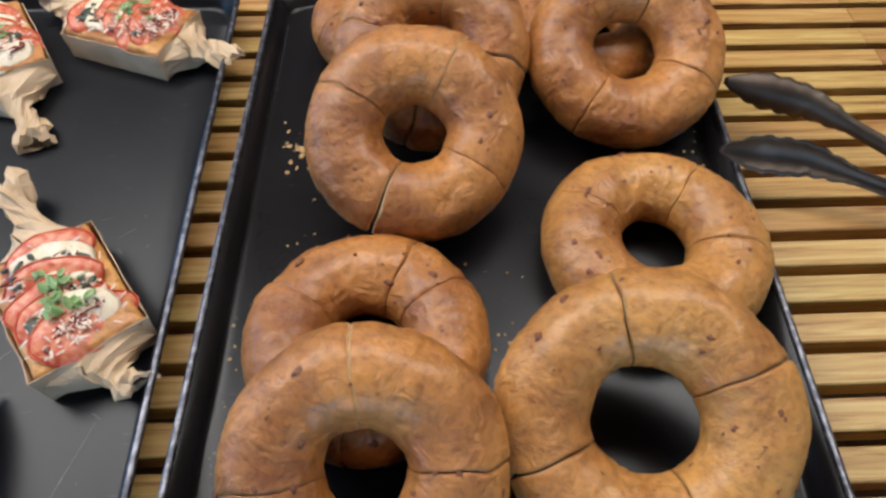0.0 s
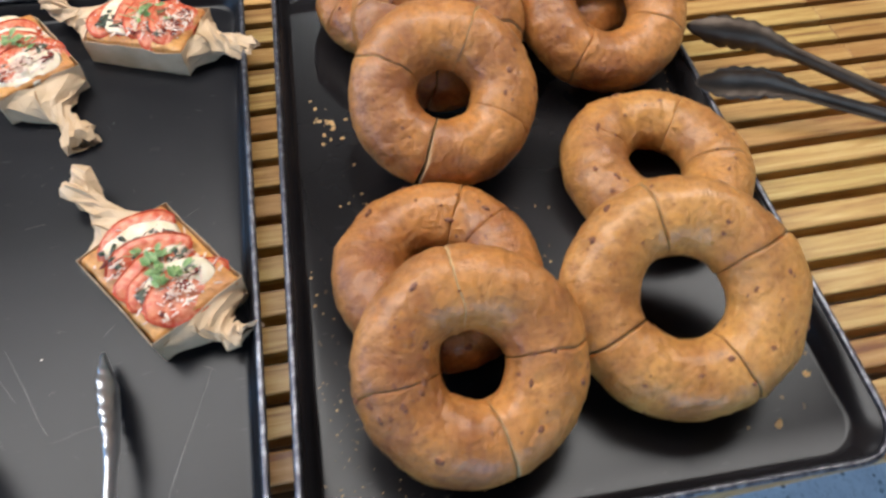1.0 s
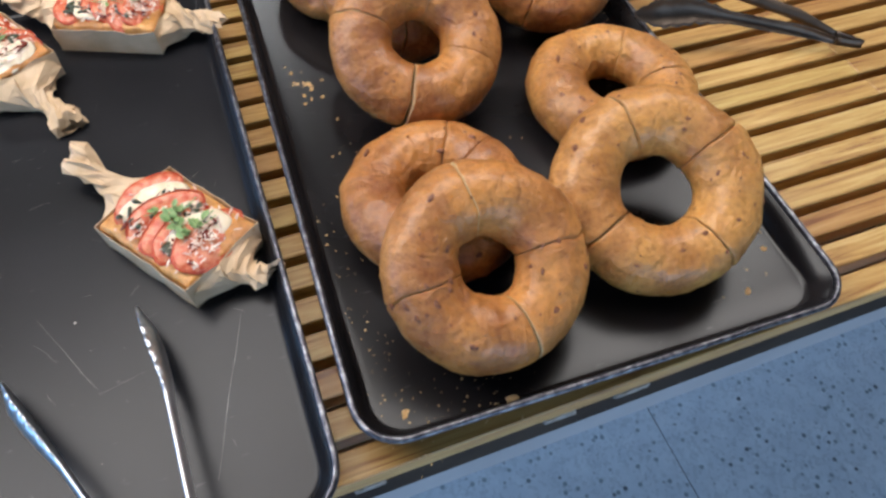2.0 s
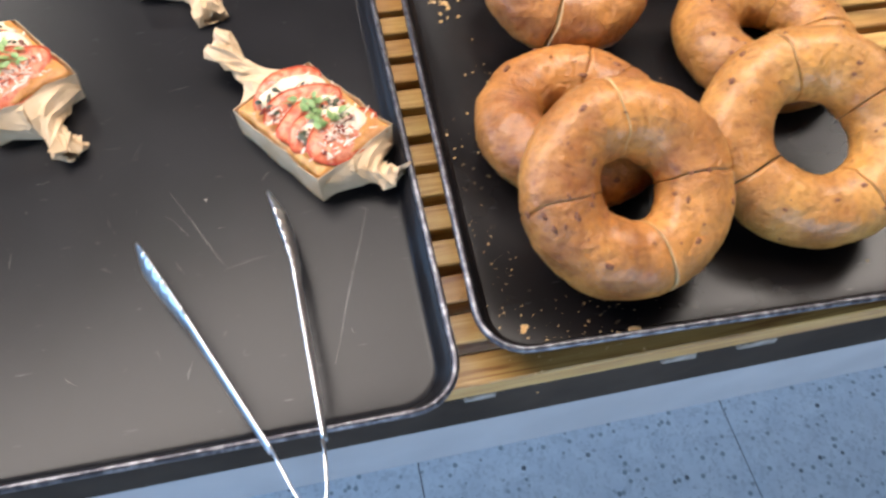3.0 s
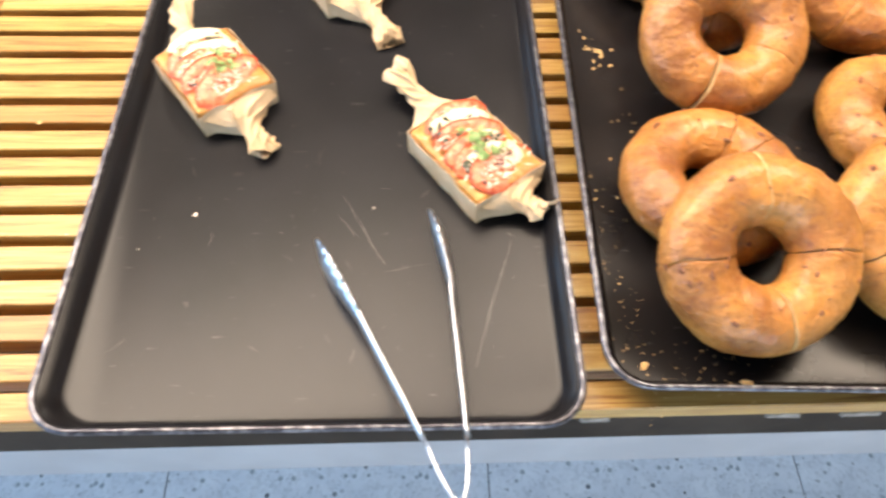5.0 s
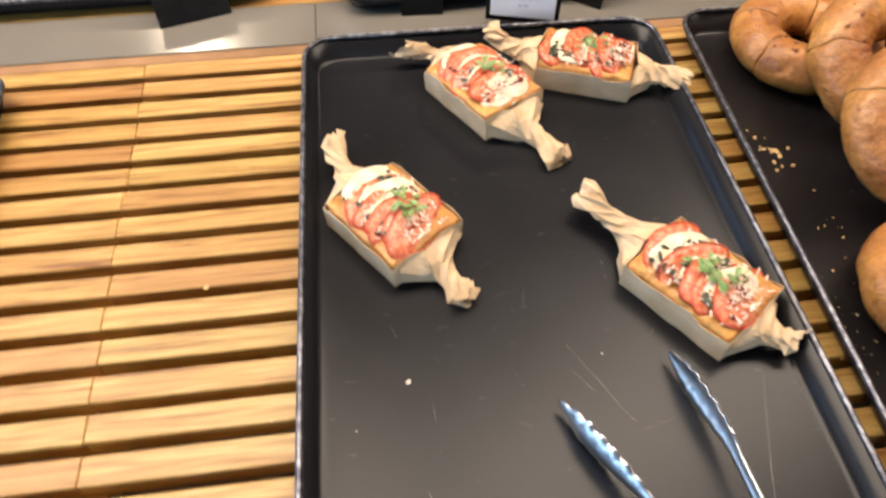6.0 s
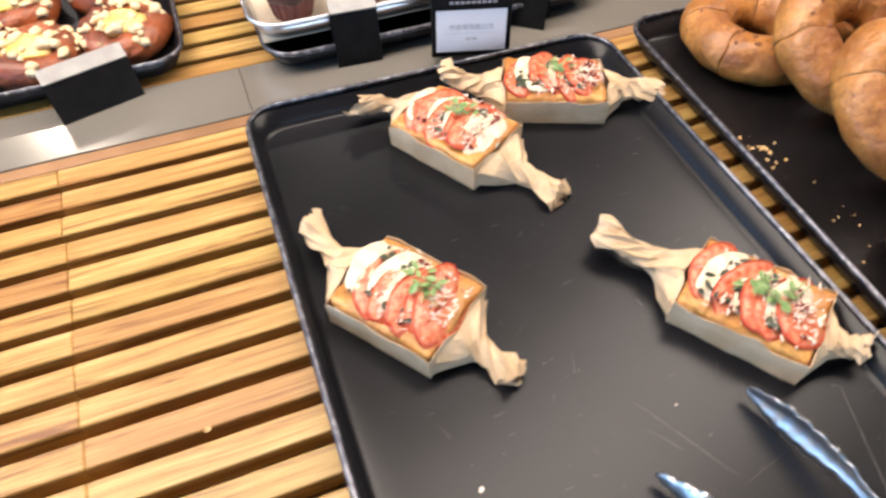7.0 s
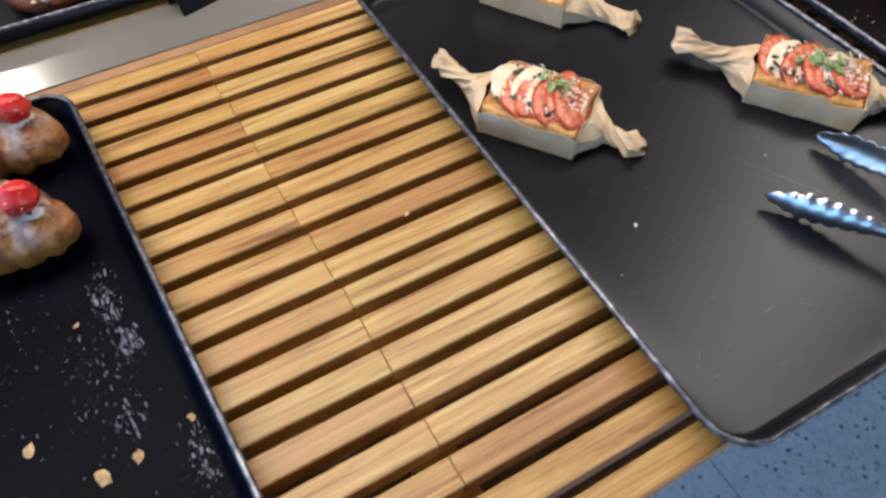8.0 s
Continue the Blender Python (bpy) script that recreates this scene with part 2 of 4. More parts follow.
JOINT = mottled("floor_joint", (0.05, 0.055, 0.06), (0.08, 0.085, 0.09), 30, 0.7)
PANEL = mottled("grey_panel", (0.50, 0.48, 0.48), (0.57, 0.55, 0.55), 6, 0.45)
APRON = mottled("dark_apron", (0.024, 0.017, 0.012), (0.046, 0.034, 0.025), 10, 0.8)
APRON.node_tree.nodes["Principled BSDF"].inputs["Specular IOR Level"].default_value = 0.2
PLASTER = mottled("plaster", (0.36, 0.32, 0.28), (0.42, 0.38, 0.33), 3, 0.8)
WALL_DARK = mottled("dark_panelling", (0.08, 0.05, 0.035), (0.12, 0.08, 0.055), 4, 0.6)
GLASS, _n, _l, _b = mat("window_glass", (0.9, 0.95, 1.0), 0.02)
_b.inputs["Transmission Weight"].default_value = 1.0
LAMP, _n, _l, _b = mat("lamp_diffuser", (0.9, 0.85, 0.75), 0.5)
_b.inputs["Emission Color"].default_value = (1.0, 0.83, 0.62, 1)
_b.inputs["Emission Strength"].default_value = 1.0

# ---- mesh helpers ----


def mesh_from(name, bm, mats, smooth=False):
    me = bpy.data.meshes.new(name)
    bm.to_mesh(me)
    bm.free()
    for m in mats if isinstance(mats, (list, tuple)) else [mats]:
        me.materials.append(m)
    if smooth:
        me.shade_smooth()
    return me


def part(name, bm, material, parent=None, label="", smooth=False, m=None):
    me = bm if isinstance(bm, bpy.types.Mesh) else mesh_from(name, bm, material, smooth)
    ob = new(name, me)
    if parent is not None:
        ob.parent = parent
    if m is not None:
        ob.matrix_basis = m
    if label:
        tagged(ob, label)
    return ob


def thing(name, m, label, category, group="", kind=""):
    ob = new(name)
    ob.empty_display_size = 0.02
    ob.matrix_basis = m
    return tagged(ob, label, category, group, kind)


def box_bm(x0, x1, y0, y1, z0, z1, bevel=0.0, seg=2):
    bm = bmesh.new()
    bmesh.ops.create_cube(bm, size=1)
    for v in bm.verts:
        v.co = Vector((x0 + (v.co.x + 0.5) * (x1 - x0), y0 + (v.co.y + 0.5) * (y1 - y0), z0 + (v.co.z + 0.5) * (z1 - z0)))
    if bevel:
        bmesh.ops.bevel(bm, geom=bm.edges[:], offset=bevel, segments=seg, affect="EDGES", profile=0.6)
    return bm


def loft(rings, closed=True, cap=True):
    """Joins rows of points, each as long as the next, into one skin."""
    bm = bmesh.new()
    rows = [[bm.verts.new(p) for p in r] for r in rings]
    n = len(rows[0])
    for a, b in zip(rows, rows[1:]):
        for i in range(n if closed else n - 1):
            j = (i + 1) % n
            bm.faces.new((a[i], a[j], b[j], b[i]))
    if cap and closed:
        bm.faces.new(rows[0][::-1])
        bm.faces.new(rows[-1])
    bmesh.ops.recalc_face_normals(bm, faces=bm.faces[:])
    return bm


def shell(bm, t):
    """Gives a skin the thickness t, without stretching its corners."""
    bm.normal_update()
    old_faces, edges = bm.faces[:], [e for e in bm.edges if len(e.link_faces) == 1]
    twin = {v: bm.verts.new(v.co - v.normal * t) for v in bm.verts[:]}
    for f in old_faces:
        bm.faces.new([twin[v] for v in reversed(f.verts)])
    for e in edges:
        a, b = e.verts
        bm.faces.new((a, b, twin[b], twin[a]))
    bmesh.ops.recalc_face_normals(bm, faces=bm.faces[:])


def blob(rx, ry, rz, rough=0.12, seed=0, sub=2, freq=1.5):
    bm = bmesh.new()
    bmesh.ops.create_icosphere(bm, subdivisions=sub, radius=1)
    for v in bm.verts:
        k = 1 + rough * noise.noise(v.co * freq + Vector((seed * 3.7, seed * 1.3, seed)))
        v.co = Vector((v.co.x * rx * k, v.co.y * ry * k, v.co.z * rz * k))
    return bm


def add_to(bm, other, m=None):
    me = bpy.data.meshes.new("tmp")
    other.to_mesh(me)
    other.free()
    if m is not None:
        me.transform(m)
    bm.from_mesh(me)
    bpy.data.meshes.remove(me)
    return bm


def structure(name, bm, material, label="", parent=None):
    ob = part(name, bm, material, parent)
    if parent is None:
        tagged(ob, label, kind="structure")
    return ob


TOP = 0.75       # top of the slats
BED = 0.752      # inside of a tray's floor
GROUND = -0.10

# ---- room ----
structure("floor", box_bm(-4, 4, -3, 4, GROUND - 0.05, GROUND - 0.003), JOINT, "blue-grey chip-flecked vinyl tile floor")
structure("ceiling", box_bm(-4, 4, -3, 4, 2.5, 2.6), WALL_DARK, "plain dark painted ceiling")
structure("wall_north", box_bm(-4, 4, 4, 4.15, GROUND, 2.5), WALL_DARK, "dark brown panelled shop wall")
structure("wall_east", box_bm(4, 4.15, -3, 4, GROUND, 2.5), PLASTER, "plain warm plaster wall")
west = bmesh.new()
for b in ((-3, -2.5, GROUND, 2.5), (3.7, 4, GROUND, 2.5), (-2.5, 3.7, GROUND, 0.4), (-2.5, 3.7, 2.25, 2.5)):
    add_to(west, box_bm(-2.8, -2.65, b[0], b[1], b[2], b[3]))
structure("wall_west", west, PLASTER, "plaster wall round a tall shop window")
south = bmesh.new()
for b in ((-4, -0.5, GROUND, 2.5), (2.3, 4, GROUND, 2.5), (-0.5, 2.3, GROUND, 0.5), (-0.5, 2.3, 2.15, 2.5)):
    add_to(south, box_bm(b[0], b[1], -3.15, -3, b[2], b[3]))
structure("wall_south", south, PLASTER, "plaster wall round a wide shop window")
win = thing("window_1", pose(0.9, -3.07, 1.325), "wide shop window with a dark frame", "window", kind="structure")
for x0, x1, z0, z1 in ((-1.4, 1.4, -0.825, -0.765), (-1.4, 1.4, 0.765, 0.825), (-1.4, -1.34, -0.765, 0.765), (1.34, 1.4, -0.765, 0.765), (-0.03, 0.03, -0.765, 0.765)):
    part("window_frame", box_bm(x0, x1, -0.03, 0.03, z0, z1, 0.004), BLACK, win)
for x0, x1 in ((-1.34, -0.03), (0.03, 1.34)):
    p = part("pane", box_bm(x0, x1, -0.004, 0.004, -0.765, 0.765), GLASS, win)
    p.visible_shadow = False
win2 = thing("window_2", pose(-2.72, 0.6, 1.325, 0, 0, 90), "tall shop window with a dark frame", "window", kind="structure")
for x0, x1, z0, z1 in ((-3.1, 3.1, -0.925, -0.865), (-3.1, 3.1, 0.865, 0.925), (-3.1, -3.04, -0.865, 0.865), (3.04, 3.1, -0.865, 0.865), (-0.03, 0.03, -0.865, 0.865)):
    part("window_frame", box_bm(x0, x1, -0.03, 0.03, z0, z1, 0.004), BLACK, win2)
for x0, x1 in ((-3.04, -0.03), (0.03, 3.04)):
    part("pane", box_bm(x0, x1, -0.004, 0.004, -0.865, 0.865), GLASS, win2).visible_shadow = False
for nm, x, y, sx, sy in (("ceiling_lamp", -0.92, 0.92, 2.0, 0.92), ("ceiling_lamp", 1.25, 0.86, 2.1, 0.52), ("spot_lamp", -0.85, 3.25, 0.14, 0.14), ("spot_lamp", 1.07, 3.2, 0.14, 0.14)):
    lamp = thing(nm, pose(x, y, 2.5), "flat warm-white ceiling lamp with a thin metal frame", "ceiling lamp")
    part("housing", box_bm(-sx / 2 - 0.02, sx / 2 + 0.02, -sy / 2 - 0.02, sy / 2 + 0.02, -0.03, -0.001, 0.004), STEEL, lamp)
    part("diffuser", box_bm(-sx / 2, sx / 2, -sy / 2, sy / 2, -0.036, -0.031), LAMP, lamp)

# ---- counter ----
counter = thing("display_counter", pose(0, 0, GROUND), "long bakery display counter with dark apron and grey plinth panel", "counter")
H = TOP - GROUND
part("front_panel", box_bm(-2.0, 2.2, 0.25, 0.27, 0.0, H - 0.07), APRON, counter, "dark front panel in shadow")
part("plinth", box_bm(-2.0, 2.2, 0.193, 0.249, 0.0, 0.20, 0.003), PANEL, counter, "dull grey toe plinth")
part("back_panel", box_bm(-2.0, 2.2, 1.38, 1.40, 0.0, H - 0.07), PANEL, counter)
part("deck", box_bm(-2.0, 2.2, 0.045, 1.42, H - 0.07, H - 0.05, 0.003), WOOD_DARK, counter)
part("board", box_bm(-2.0, 2.2, 0.25, 0.665, H - 0.05, H - 0.046), WOOD_MID, counter, "brown board under the slats")
part("apron", box_bm(-2.0, 2.2, 0.05, 0.066, H - 0.198, H - 0.071, 0.002), APRON, counter)
for lx0, lx1 in ((-2.0, 0.0092), (0.0100, 2.2)):
    part("steel_ledge", box_bm(lx0, lx1, 0.661, 0.746, H - 0.05, H + 0.001, 0.0008, 1), STEEL, counter, "satin steel strip between the slatted racks")

PITCH = 0.0337


def slat_rack(y0, rows, far_lip, label):
    rack = thing("slatted_rack", pose(0, 0, TOP - 0.05), label, "slatted rack", "slatted display racks")
    for xb in (-1.7, -1.12, -0.62, -0.19, 0.12, 0.55, 0.98, 1.3, 1.8):
        part("batten", box_bm(xb, xb + 0.035, y0 + 0.02, y0 + PITCH * (rows - 1) + 0.008, 0.0045, 0.029), WOOD, rack)
    if far_lip:
        part("lip", box_bm(-2.0, 2.2, y0 + PITCH * (rows - 1) + 0.0125, y0 + PITCH * (rows - 1) + 0.028, 0.0, 0.05, 0.002), WOOD_MID, rack)
    rng = random.Random(int(y0 * 1000))
    for k in range(rows):
        y = y0 + PITCH * k
        j = -0.168 - 0.035 * (y - 0.084) + rng.uniform(-0.002, 0.002)
        dy = rng.uniform(-0.0006, 0.0006)
        for x0, x1 in ((-1.9, j - 0.0001), (j + 0.0001, j + 1.2349), (j + 1.2351, 2.2)):
            cx = (x0 + x1) / 2
            part("slat", box_bm(x0 - cx, x1 - cx, -0.0118, 0.0118, -0.021, 0, 0.0010, 1), WOOD, rack, m=pose(cx, y + dy, 0.05 + rng.uniform(-0.0004, 0.0), 0, 0, rng.uniform(-0.02, 0.02)))
    return rack


front_rack = slat_rack(0.0258, 19, True, "honey-coloured wooden slat rack along the front of the counter")
slat_rack(0.760, 19, False, "honey-coloured wooden slat rack behind the steel strip")

TAB = mottled("cloudy_plastic", (0.28, 0.23, 0.18), (0.52, 0.47, 0.41), 90, 0.25, relief=0.5)
TAB.node_tree.nodes["Principled BSDF"].inputs["Transmission Weight"].default_value = 0.35
for x, w in ((0.421, 0.024), (0.578, 0.028), (0.644, 0.032)):
    tab = box_bm(-w / 2, w / 2, -0.004, 0.006, -0.006, 0.002, 0.0018, 2)
    for v in tab.verts:
        v.co += noise.noise_vector(v.co * 140 + Vector((x * 50, 0, 0))) * 0.0018
    part("plastic_tab", tab, TAB, front_rack, "cloudy plastic tab stuck under the front slat", smooth=True, m=pose(x, 0.0175, 0.0265))

# ---- trays ----


def round_rect(w, d, rad, z, n=7):
    pts = []
    for cx, cy, a in ((w / 2 - rad, d / 2 - rad, 0), (-w / 2 + rad, d / 2 - rad, 90), (-w / 2 + rad, -d / 2 + rad, 180), (w / 2 - rad, -d / 2 + rad, 270)):
        for i in range(n + 1):
            t = radians(a + 90 * i / n)
            pts.append((cx + rad * math.cos(t), cy + rad * math.sin(t), z))
    return pts


def tray(m, w, d, h, label, material=TRAY, rim=RIM, name="baking_tray"):
    tr = thing(name, m, label, "baking tray", "baking trays")
    r = 0.034
    s = 0.011
    rows = [round_rect(w - 2 * s - 0.012, d - 2 * s - 0.012, r - 0.006, -0.0012), round_rect(w - 2 * s - 0.004, d - 2 * s - 0.004, r - 0.004, 0.001), round_rect(w - 2 * s, d - 2 * s, r - 0.003, 0.004), round_rect(w - 0.006, d - 0.006, r, h - 0.002)]
    inner = [round_rect(w - 0.009, d - 0.009, r - 0.0015, h - 0.002), round_rect(w - 2 * s - 0.003, d - 2 * s - 0.003, r - 0.0045, 0.0055), round_rect(w - 2 * s - 0.007, d - 2 * s - 0.007, r - 0.0055, 0.0025), round_rect(w - 2 * s - 0.014, d - 2 * s - 0.014, r - 0.008, 0.0016)]
    part("pan", loft(rows + inner), material, tr, smooth=True)
    ring = []
    base = round_rect(w - 0.006, d - 0.006, r, h)
    n = len(base)
    for i, p in enumerate(base):
        q, o = Vector(base[i - 1]), Vector(base[(i + 1) % n])
        t = (o - q).normalized()
        side = Vector((t.y, -t.x, 0))
        ring.append([Vector(p) + side * 0.0028 * math.cos(a) + Vector((0, 0, 0.0028 * math.sin(a))) for a in [k * math.tau / 8 for k in range(8)]])
    ring.append(ring[0])
    part("rim", loft(ring, cap=False), rim, tr, "rolled rim worn bright", smooth=True)
    return tr


tray(pose(0.2005, 0.315, TOP + 0.0012, 0, 0, -0.5), 0.414, 0.642, 0.024, "dark non-stick baking tray holding wrapped tomato toasts")
tray(pose(0.6380, 0.322, TOP + 0.0012, 0, 0, -2.0), 0.417, 0.618, 0.026, "dark non-stick baking tray full of sliced ring breads and crumbs", TRAY_WORN)
tray(pose(-0.5045, 0.2915, TOP + 0.0012, 0, 0, 3.7), 0.410, 0.630, 0.024, "dark baking tray dusted with sugar under strawberry croissants", TRAY_DARK)
tray(pose(-0.244, 1.064, TOP + 0.0012, 0, 0, 0), 0.410, 0.630, 0.024, "dark baking tray with custard streusel pastries")
tray(pose(0.250, 1.024, TOP + 0.0012, 0, 0, 0), 0.420, 0.630, 0.024, "empty dark baking tray under a steel tray")
tray(pose(0.2365, 1.034, TOP + 0.0300, 0, 0, 0), 0.410, 0.620, 0.024, "shiny steel baking tray with chocolate muffins", STEEL_TRAY, CHROME)

# ---- ring breads ----


def ring_bread(m, R, r, cuts, seed, label, crust=CRUST, pale_cuts=(), torn=None):
    ob = thing("ring_bread", m, label, "bread", "sliced ring breads")
    rng = random.Random(seed)
    off = Vector((seed * 5.1, seed * 2.3, seed * 1.7))
    cuts = sorted(cuts)
    N = 44

    def sway(f, cut):
        return 0.045 * noise.noise(Vector((math.cos(f) * 1.6, math.sin(f) * 1.6, cut % 360)))

    def skin(a, f, shrink=0.0):
        wob = 1 + 0.07 * noise.noise(Vector((math.cos(a) * 1.3, math.sin(a) * 1.3, 0)) + off)
        rr = r * wob - shrink
        d = Vector((math.cos(f), 0, math.sin(f) * (0.94 if f < math.pi else 0.86)))
        p = Vector((R + rr * d.x, 0, rr * d.z))
        p = Matrix.Rotation(a, 3, "Z") @ p
        k = 0.0020 * noise.noise(p * 30 + off) + 0.0010 * noise.noise(p * 75 + off) + 0.0007 * noise.noise(p * 160 + off) + 0.0004 * noise.noise(p * 300 + off)
        q = Matrix.Rotation(a, 3, "Z") @ d
        return p + q * k

    for i, c0 in enumerate(cuts):
        c1 = cuts[(i + 1) % len(cuts)]
        a0, a1 = radians(c0), radians(c1 if c1 > c0 else c1 + 360)
        gap = 0.00022 / R * rng.choice((0.6, 1.0, 1.6, 3.6))
        n = max(16, int((a1 - a0) / 0.034))
        g0, g1 = (0.0011 / R if c == torn else gap for c in (c0, c1))
        steps = [a0 + g0 + (a1 - a0 - g0 - g1) * k / n for k in range(n + 1)]

        def ring(a, shrink=0.0):
            t = (a - a0) / (a1 - a0)
            return [skin(a + (1 - t) * sway(f * math.tau / N, c0) + t * sway(f * math.tau / N, c1), f * math.tau / N, shrink) for f in range(N)]

        rows = [ring(a, 0.0014 if k in (0, n) else 0.0) for k, a in enumerate(steps)]
        rows.insert(1, ring(steps[0] + 0.012, 0.0003))
        rows.insert(-1, ring(steps[-1] - 0.012, 0.0003))
        bm = loft(rows)
        bm.verts.index_update()
        last = len(bm.verts) - N
        pale = (c0 in pale_cuts, c1 in pale_cuts)
        for f in bm.faces:
            f.smooth = len(f.verts) == 4
            ends = (any(v.index < N for v in f.verts) and pale[0]) or (any(v.index >= last for v in f.verts) and pale[1])
            f.material_index = 0 if len(f.verts) == 4 and not ends else 1
        part("slice", mesh_from("slice", bm, [crust, CRUMB]), None, ob, m=pose(0, 0, rng.uniform(-0.0012, 0.0012), rng.uniform(-0.7, 0.7), rng.uniform(-0.7, 0.7), 0))
    for k in range(30):
        a, f = rng.uniform(0, math.tau), rng.gauss(1.4, 0.6)
        p = skin(a, f, 0.0012)
        q = (p - Matrix.Rotation(a, 3, "Z") @ Vector((R, 0, 0))).to_track_quat("Z", "Y").to_matrix().to_4x4()
        s = rng.choice((0.0009, 0.0012, 0.0016, 0.0020, 0.0025))
        part("raisin", blob(s * rng.uniform(1, 1.7), s, 0.0019, 0.7, k + seed, 2, 2.2), RAISIN, ob, smooth=True, m=Matrix.Translation(p) @ q)
    return ob


def lean(x, y, z, toward, tilt, spin=0):
    """A ring whose side that lies towards that compass angle is lifted."""
    axis = Vector((-math.sin(radians(toward)), math.cos(radians(toward)), 0))
    return Matrix.Translation((x, y, z)) @ Matrix.Rotation(-radians(tilt), 4, axis) @ Matrix.Rotation(radians(spin), 4, "Z")


ring_bread(lean(0.545, 0.212, 0.780, 90, 0), 0.0545, 0.029, (30, 62, 150, 260), 2, "golden sliced ring bread lying flat under another")
ring_bread(lean(0.548, 0.1165, 0.813, 92, 29), 0.0520, 0.0292, (95, 185, 282, 2), 1, "brown sliced ring bread leaning on the one behind", pale_cuts=(95, 282))
ring_bread(lean(0.757, 0.285, 0.781, 70, 1), 0.0550, 0.0295, (55, 150, 345, 255), 4, "pale golden sliced ring bread lying flat", CRUST_PALE)
ring_bread(lean(0.711, 0.140, 0.812, 69, 24), 0.0600, 0.0285, (98, 20, 200, 290), 3, "pale golden sliced ring bread leaning on another", CRUST_PALE)
ring_bread(lean(0.567, 0.558, 0.780, 90, 0), 0.0540, 0.029, (60, 150, 205, 320), 7, "golden sliced ring bread lying flat at the tray's end")
ring_bread(lean(0.597, 0.465, 0.818, 92, 30), 0.0545, 0.029, (75, 165, 255, 345), 6, "brown sliced ring bread leaning in a row")
ring_bread(lean(0.581, 0.367, 0.820, 92, 30), 0.0535, 0.0295, (60, 152, 245, 325), 5, "brown sliced ring bread with a torn open cut", pale_cuts=(60, 245), torn=245)
ring_bread(lean(0.750, 0.544, 0.780, 90, 0), 0.0545, 0.029, (40, 130, 220, 310), 9, "golden sliced ring bread lying flat under another")
ring_bread(lean(0.764, 0.467, 0.814, 92, 28), 0.0570, 0.0290, (140, 235, 330, 65), 8, "brown sliced ring bread leaning on the one behind")

# ---- wrapped toasts ----


def paper_wrap(L, W, h, tails, seed):
    """A folded paper boat, open above, twisted shut at both ends."""
    n = 22
    jit = random.Random(seed + 40)
    off = Vector((seed * 4.1, seed * 1.9, 7.3))

    def u_profile(w, top, base=0.0):
        pts = []
        for k in range(n):
            t = k / (n - 1)
            if t < 0.3:
                q = t / 0.3
                pts.append((-w * (1.02 - 0.05 * q), top + (base - top) * q))
            elif t > 0.7:
                q = (t - 0.7) / 0.3
                pts.append((w * (0.97 + 0.05 * q), base + (top - base) * q))
            else:
                pts.append((-w * 0.97 + 1.94 * w * (t - 0.3) / 0.4, base))
        return pts

    def pleat(k, twist):
        return 1 + min(1, 0.3 + twist / 60) * (0.30 if k % 3 == 0 else -0.18) * (0.6 + 0.4 * math.sin(twist + k))

    def tube(cy, cz, ry, rz, twist):
        return [(cy + ry * pleat(k, twist) * math.cos(radians(96 + 359 * k / (n - 1) + twist)), cz + rz * pleat(k, twist) * math.sin(radians(96 + 359 * k / (n - 1) + twist))) for k in range(n)]

    rows = []

    def add(x, prof, crumple):
        out = []
        for k, (y, z) in enumerate(prof):
            p = Vector((x, y, z))
            d = noise.noise_vector(p * 120 + off) * crumple + noise.noise_vector(p * 45 + off) * crumple
            q = p + d + Vector((jit.uniform(-1, 1), jit.uniform(-1, 1), jit.uniform(-1, 1))) * crumple * 0.28
            q.z = max(q.z, 0.0004)
            out.append(q)
        rows.append(out)

    def end(sign, tail):
        dx, dy, dz, flare = tail
        ex = sign * L / 2
        st = []
        for f, ry, rz, tw, blend, cr in ((0.01, W * 0.49, h * 0.52, 0, 0.55, 0.0007), (0.06, W * 0.46, h * 0.50, 4, 1, 0.0010), (0.17, W * 0.33, h * 0.45, 14, 1, 0.0016), (0.29, W * 0.20, h * 0.38, 34, 1, 0.0024), (0.40, 0.0105, 0.0085, 70, 1, 0.0026), (0.53, 0.0085, 0.0072, 105, 1, 0.0028), (0.66, 0.0098, 0.0072, 140, 1, 0.0040), (0.80, 0.0125 * flare, 0.0085, 165, 1, 0.0056), (0.92, 0.0138 * flare, 0.0080, 185, 1, 0.0068), (1.0, 0.0120 * flare, 0.0060, 195, 1, 0.0072)):
            cz = h * 0.46 + (dz - h * 0.46) * f
            cy = dy * f * f
            a = tube(cy, cz, ry, rz, tw)
            if blend < 1:
                b = u_profile(W / 2 * (1 - 0.30 * f / 0.15 if f < 0.2 else 0.4), h * (1.1 - f))
                a = [(p[0] * blend + q[0] * (1 - blend), p[1] * blend + q[1] * (1 - blend)) for p, q in zip(a, b)]
            st.append((ex + dx * f, a, cr))
        return st

    for x, prof, cr in reversed(end(-1, tails[0])):
        add(x, prof, cr)
    for k in range(9):
        x = -L / 2 + L * k / 8
        add(x, u_profile(W / 2 + 0.001, h * (0.94 + 0.26 * noise.noise(Vector((x * 48, seed, 0))))), 0.0007)
    for x, prof, cr in end(1, tails[1]):
        add(x, prof, cr)
    bm = loft(rows, closed=False, cap=False)
    shell(bm, 0.0006)
    return bm


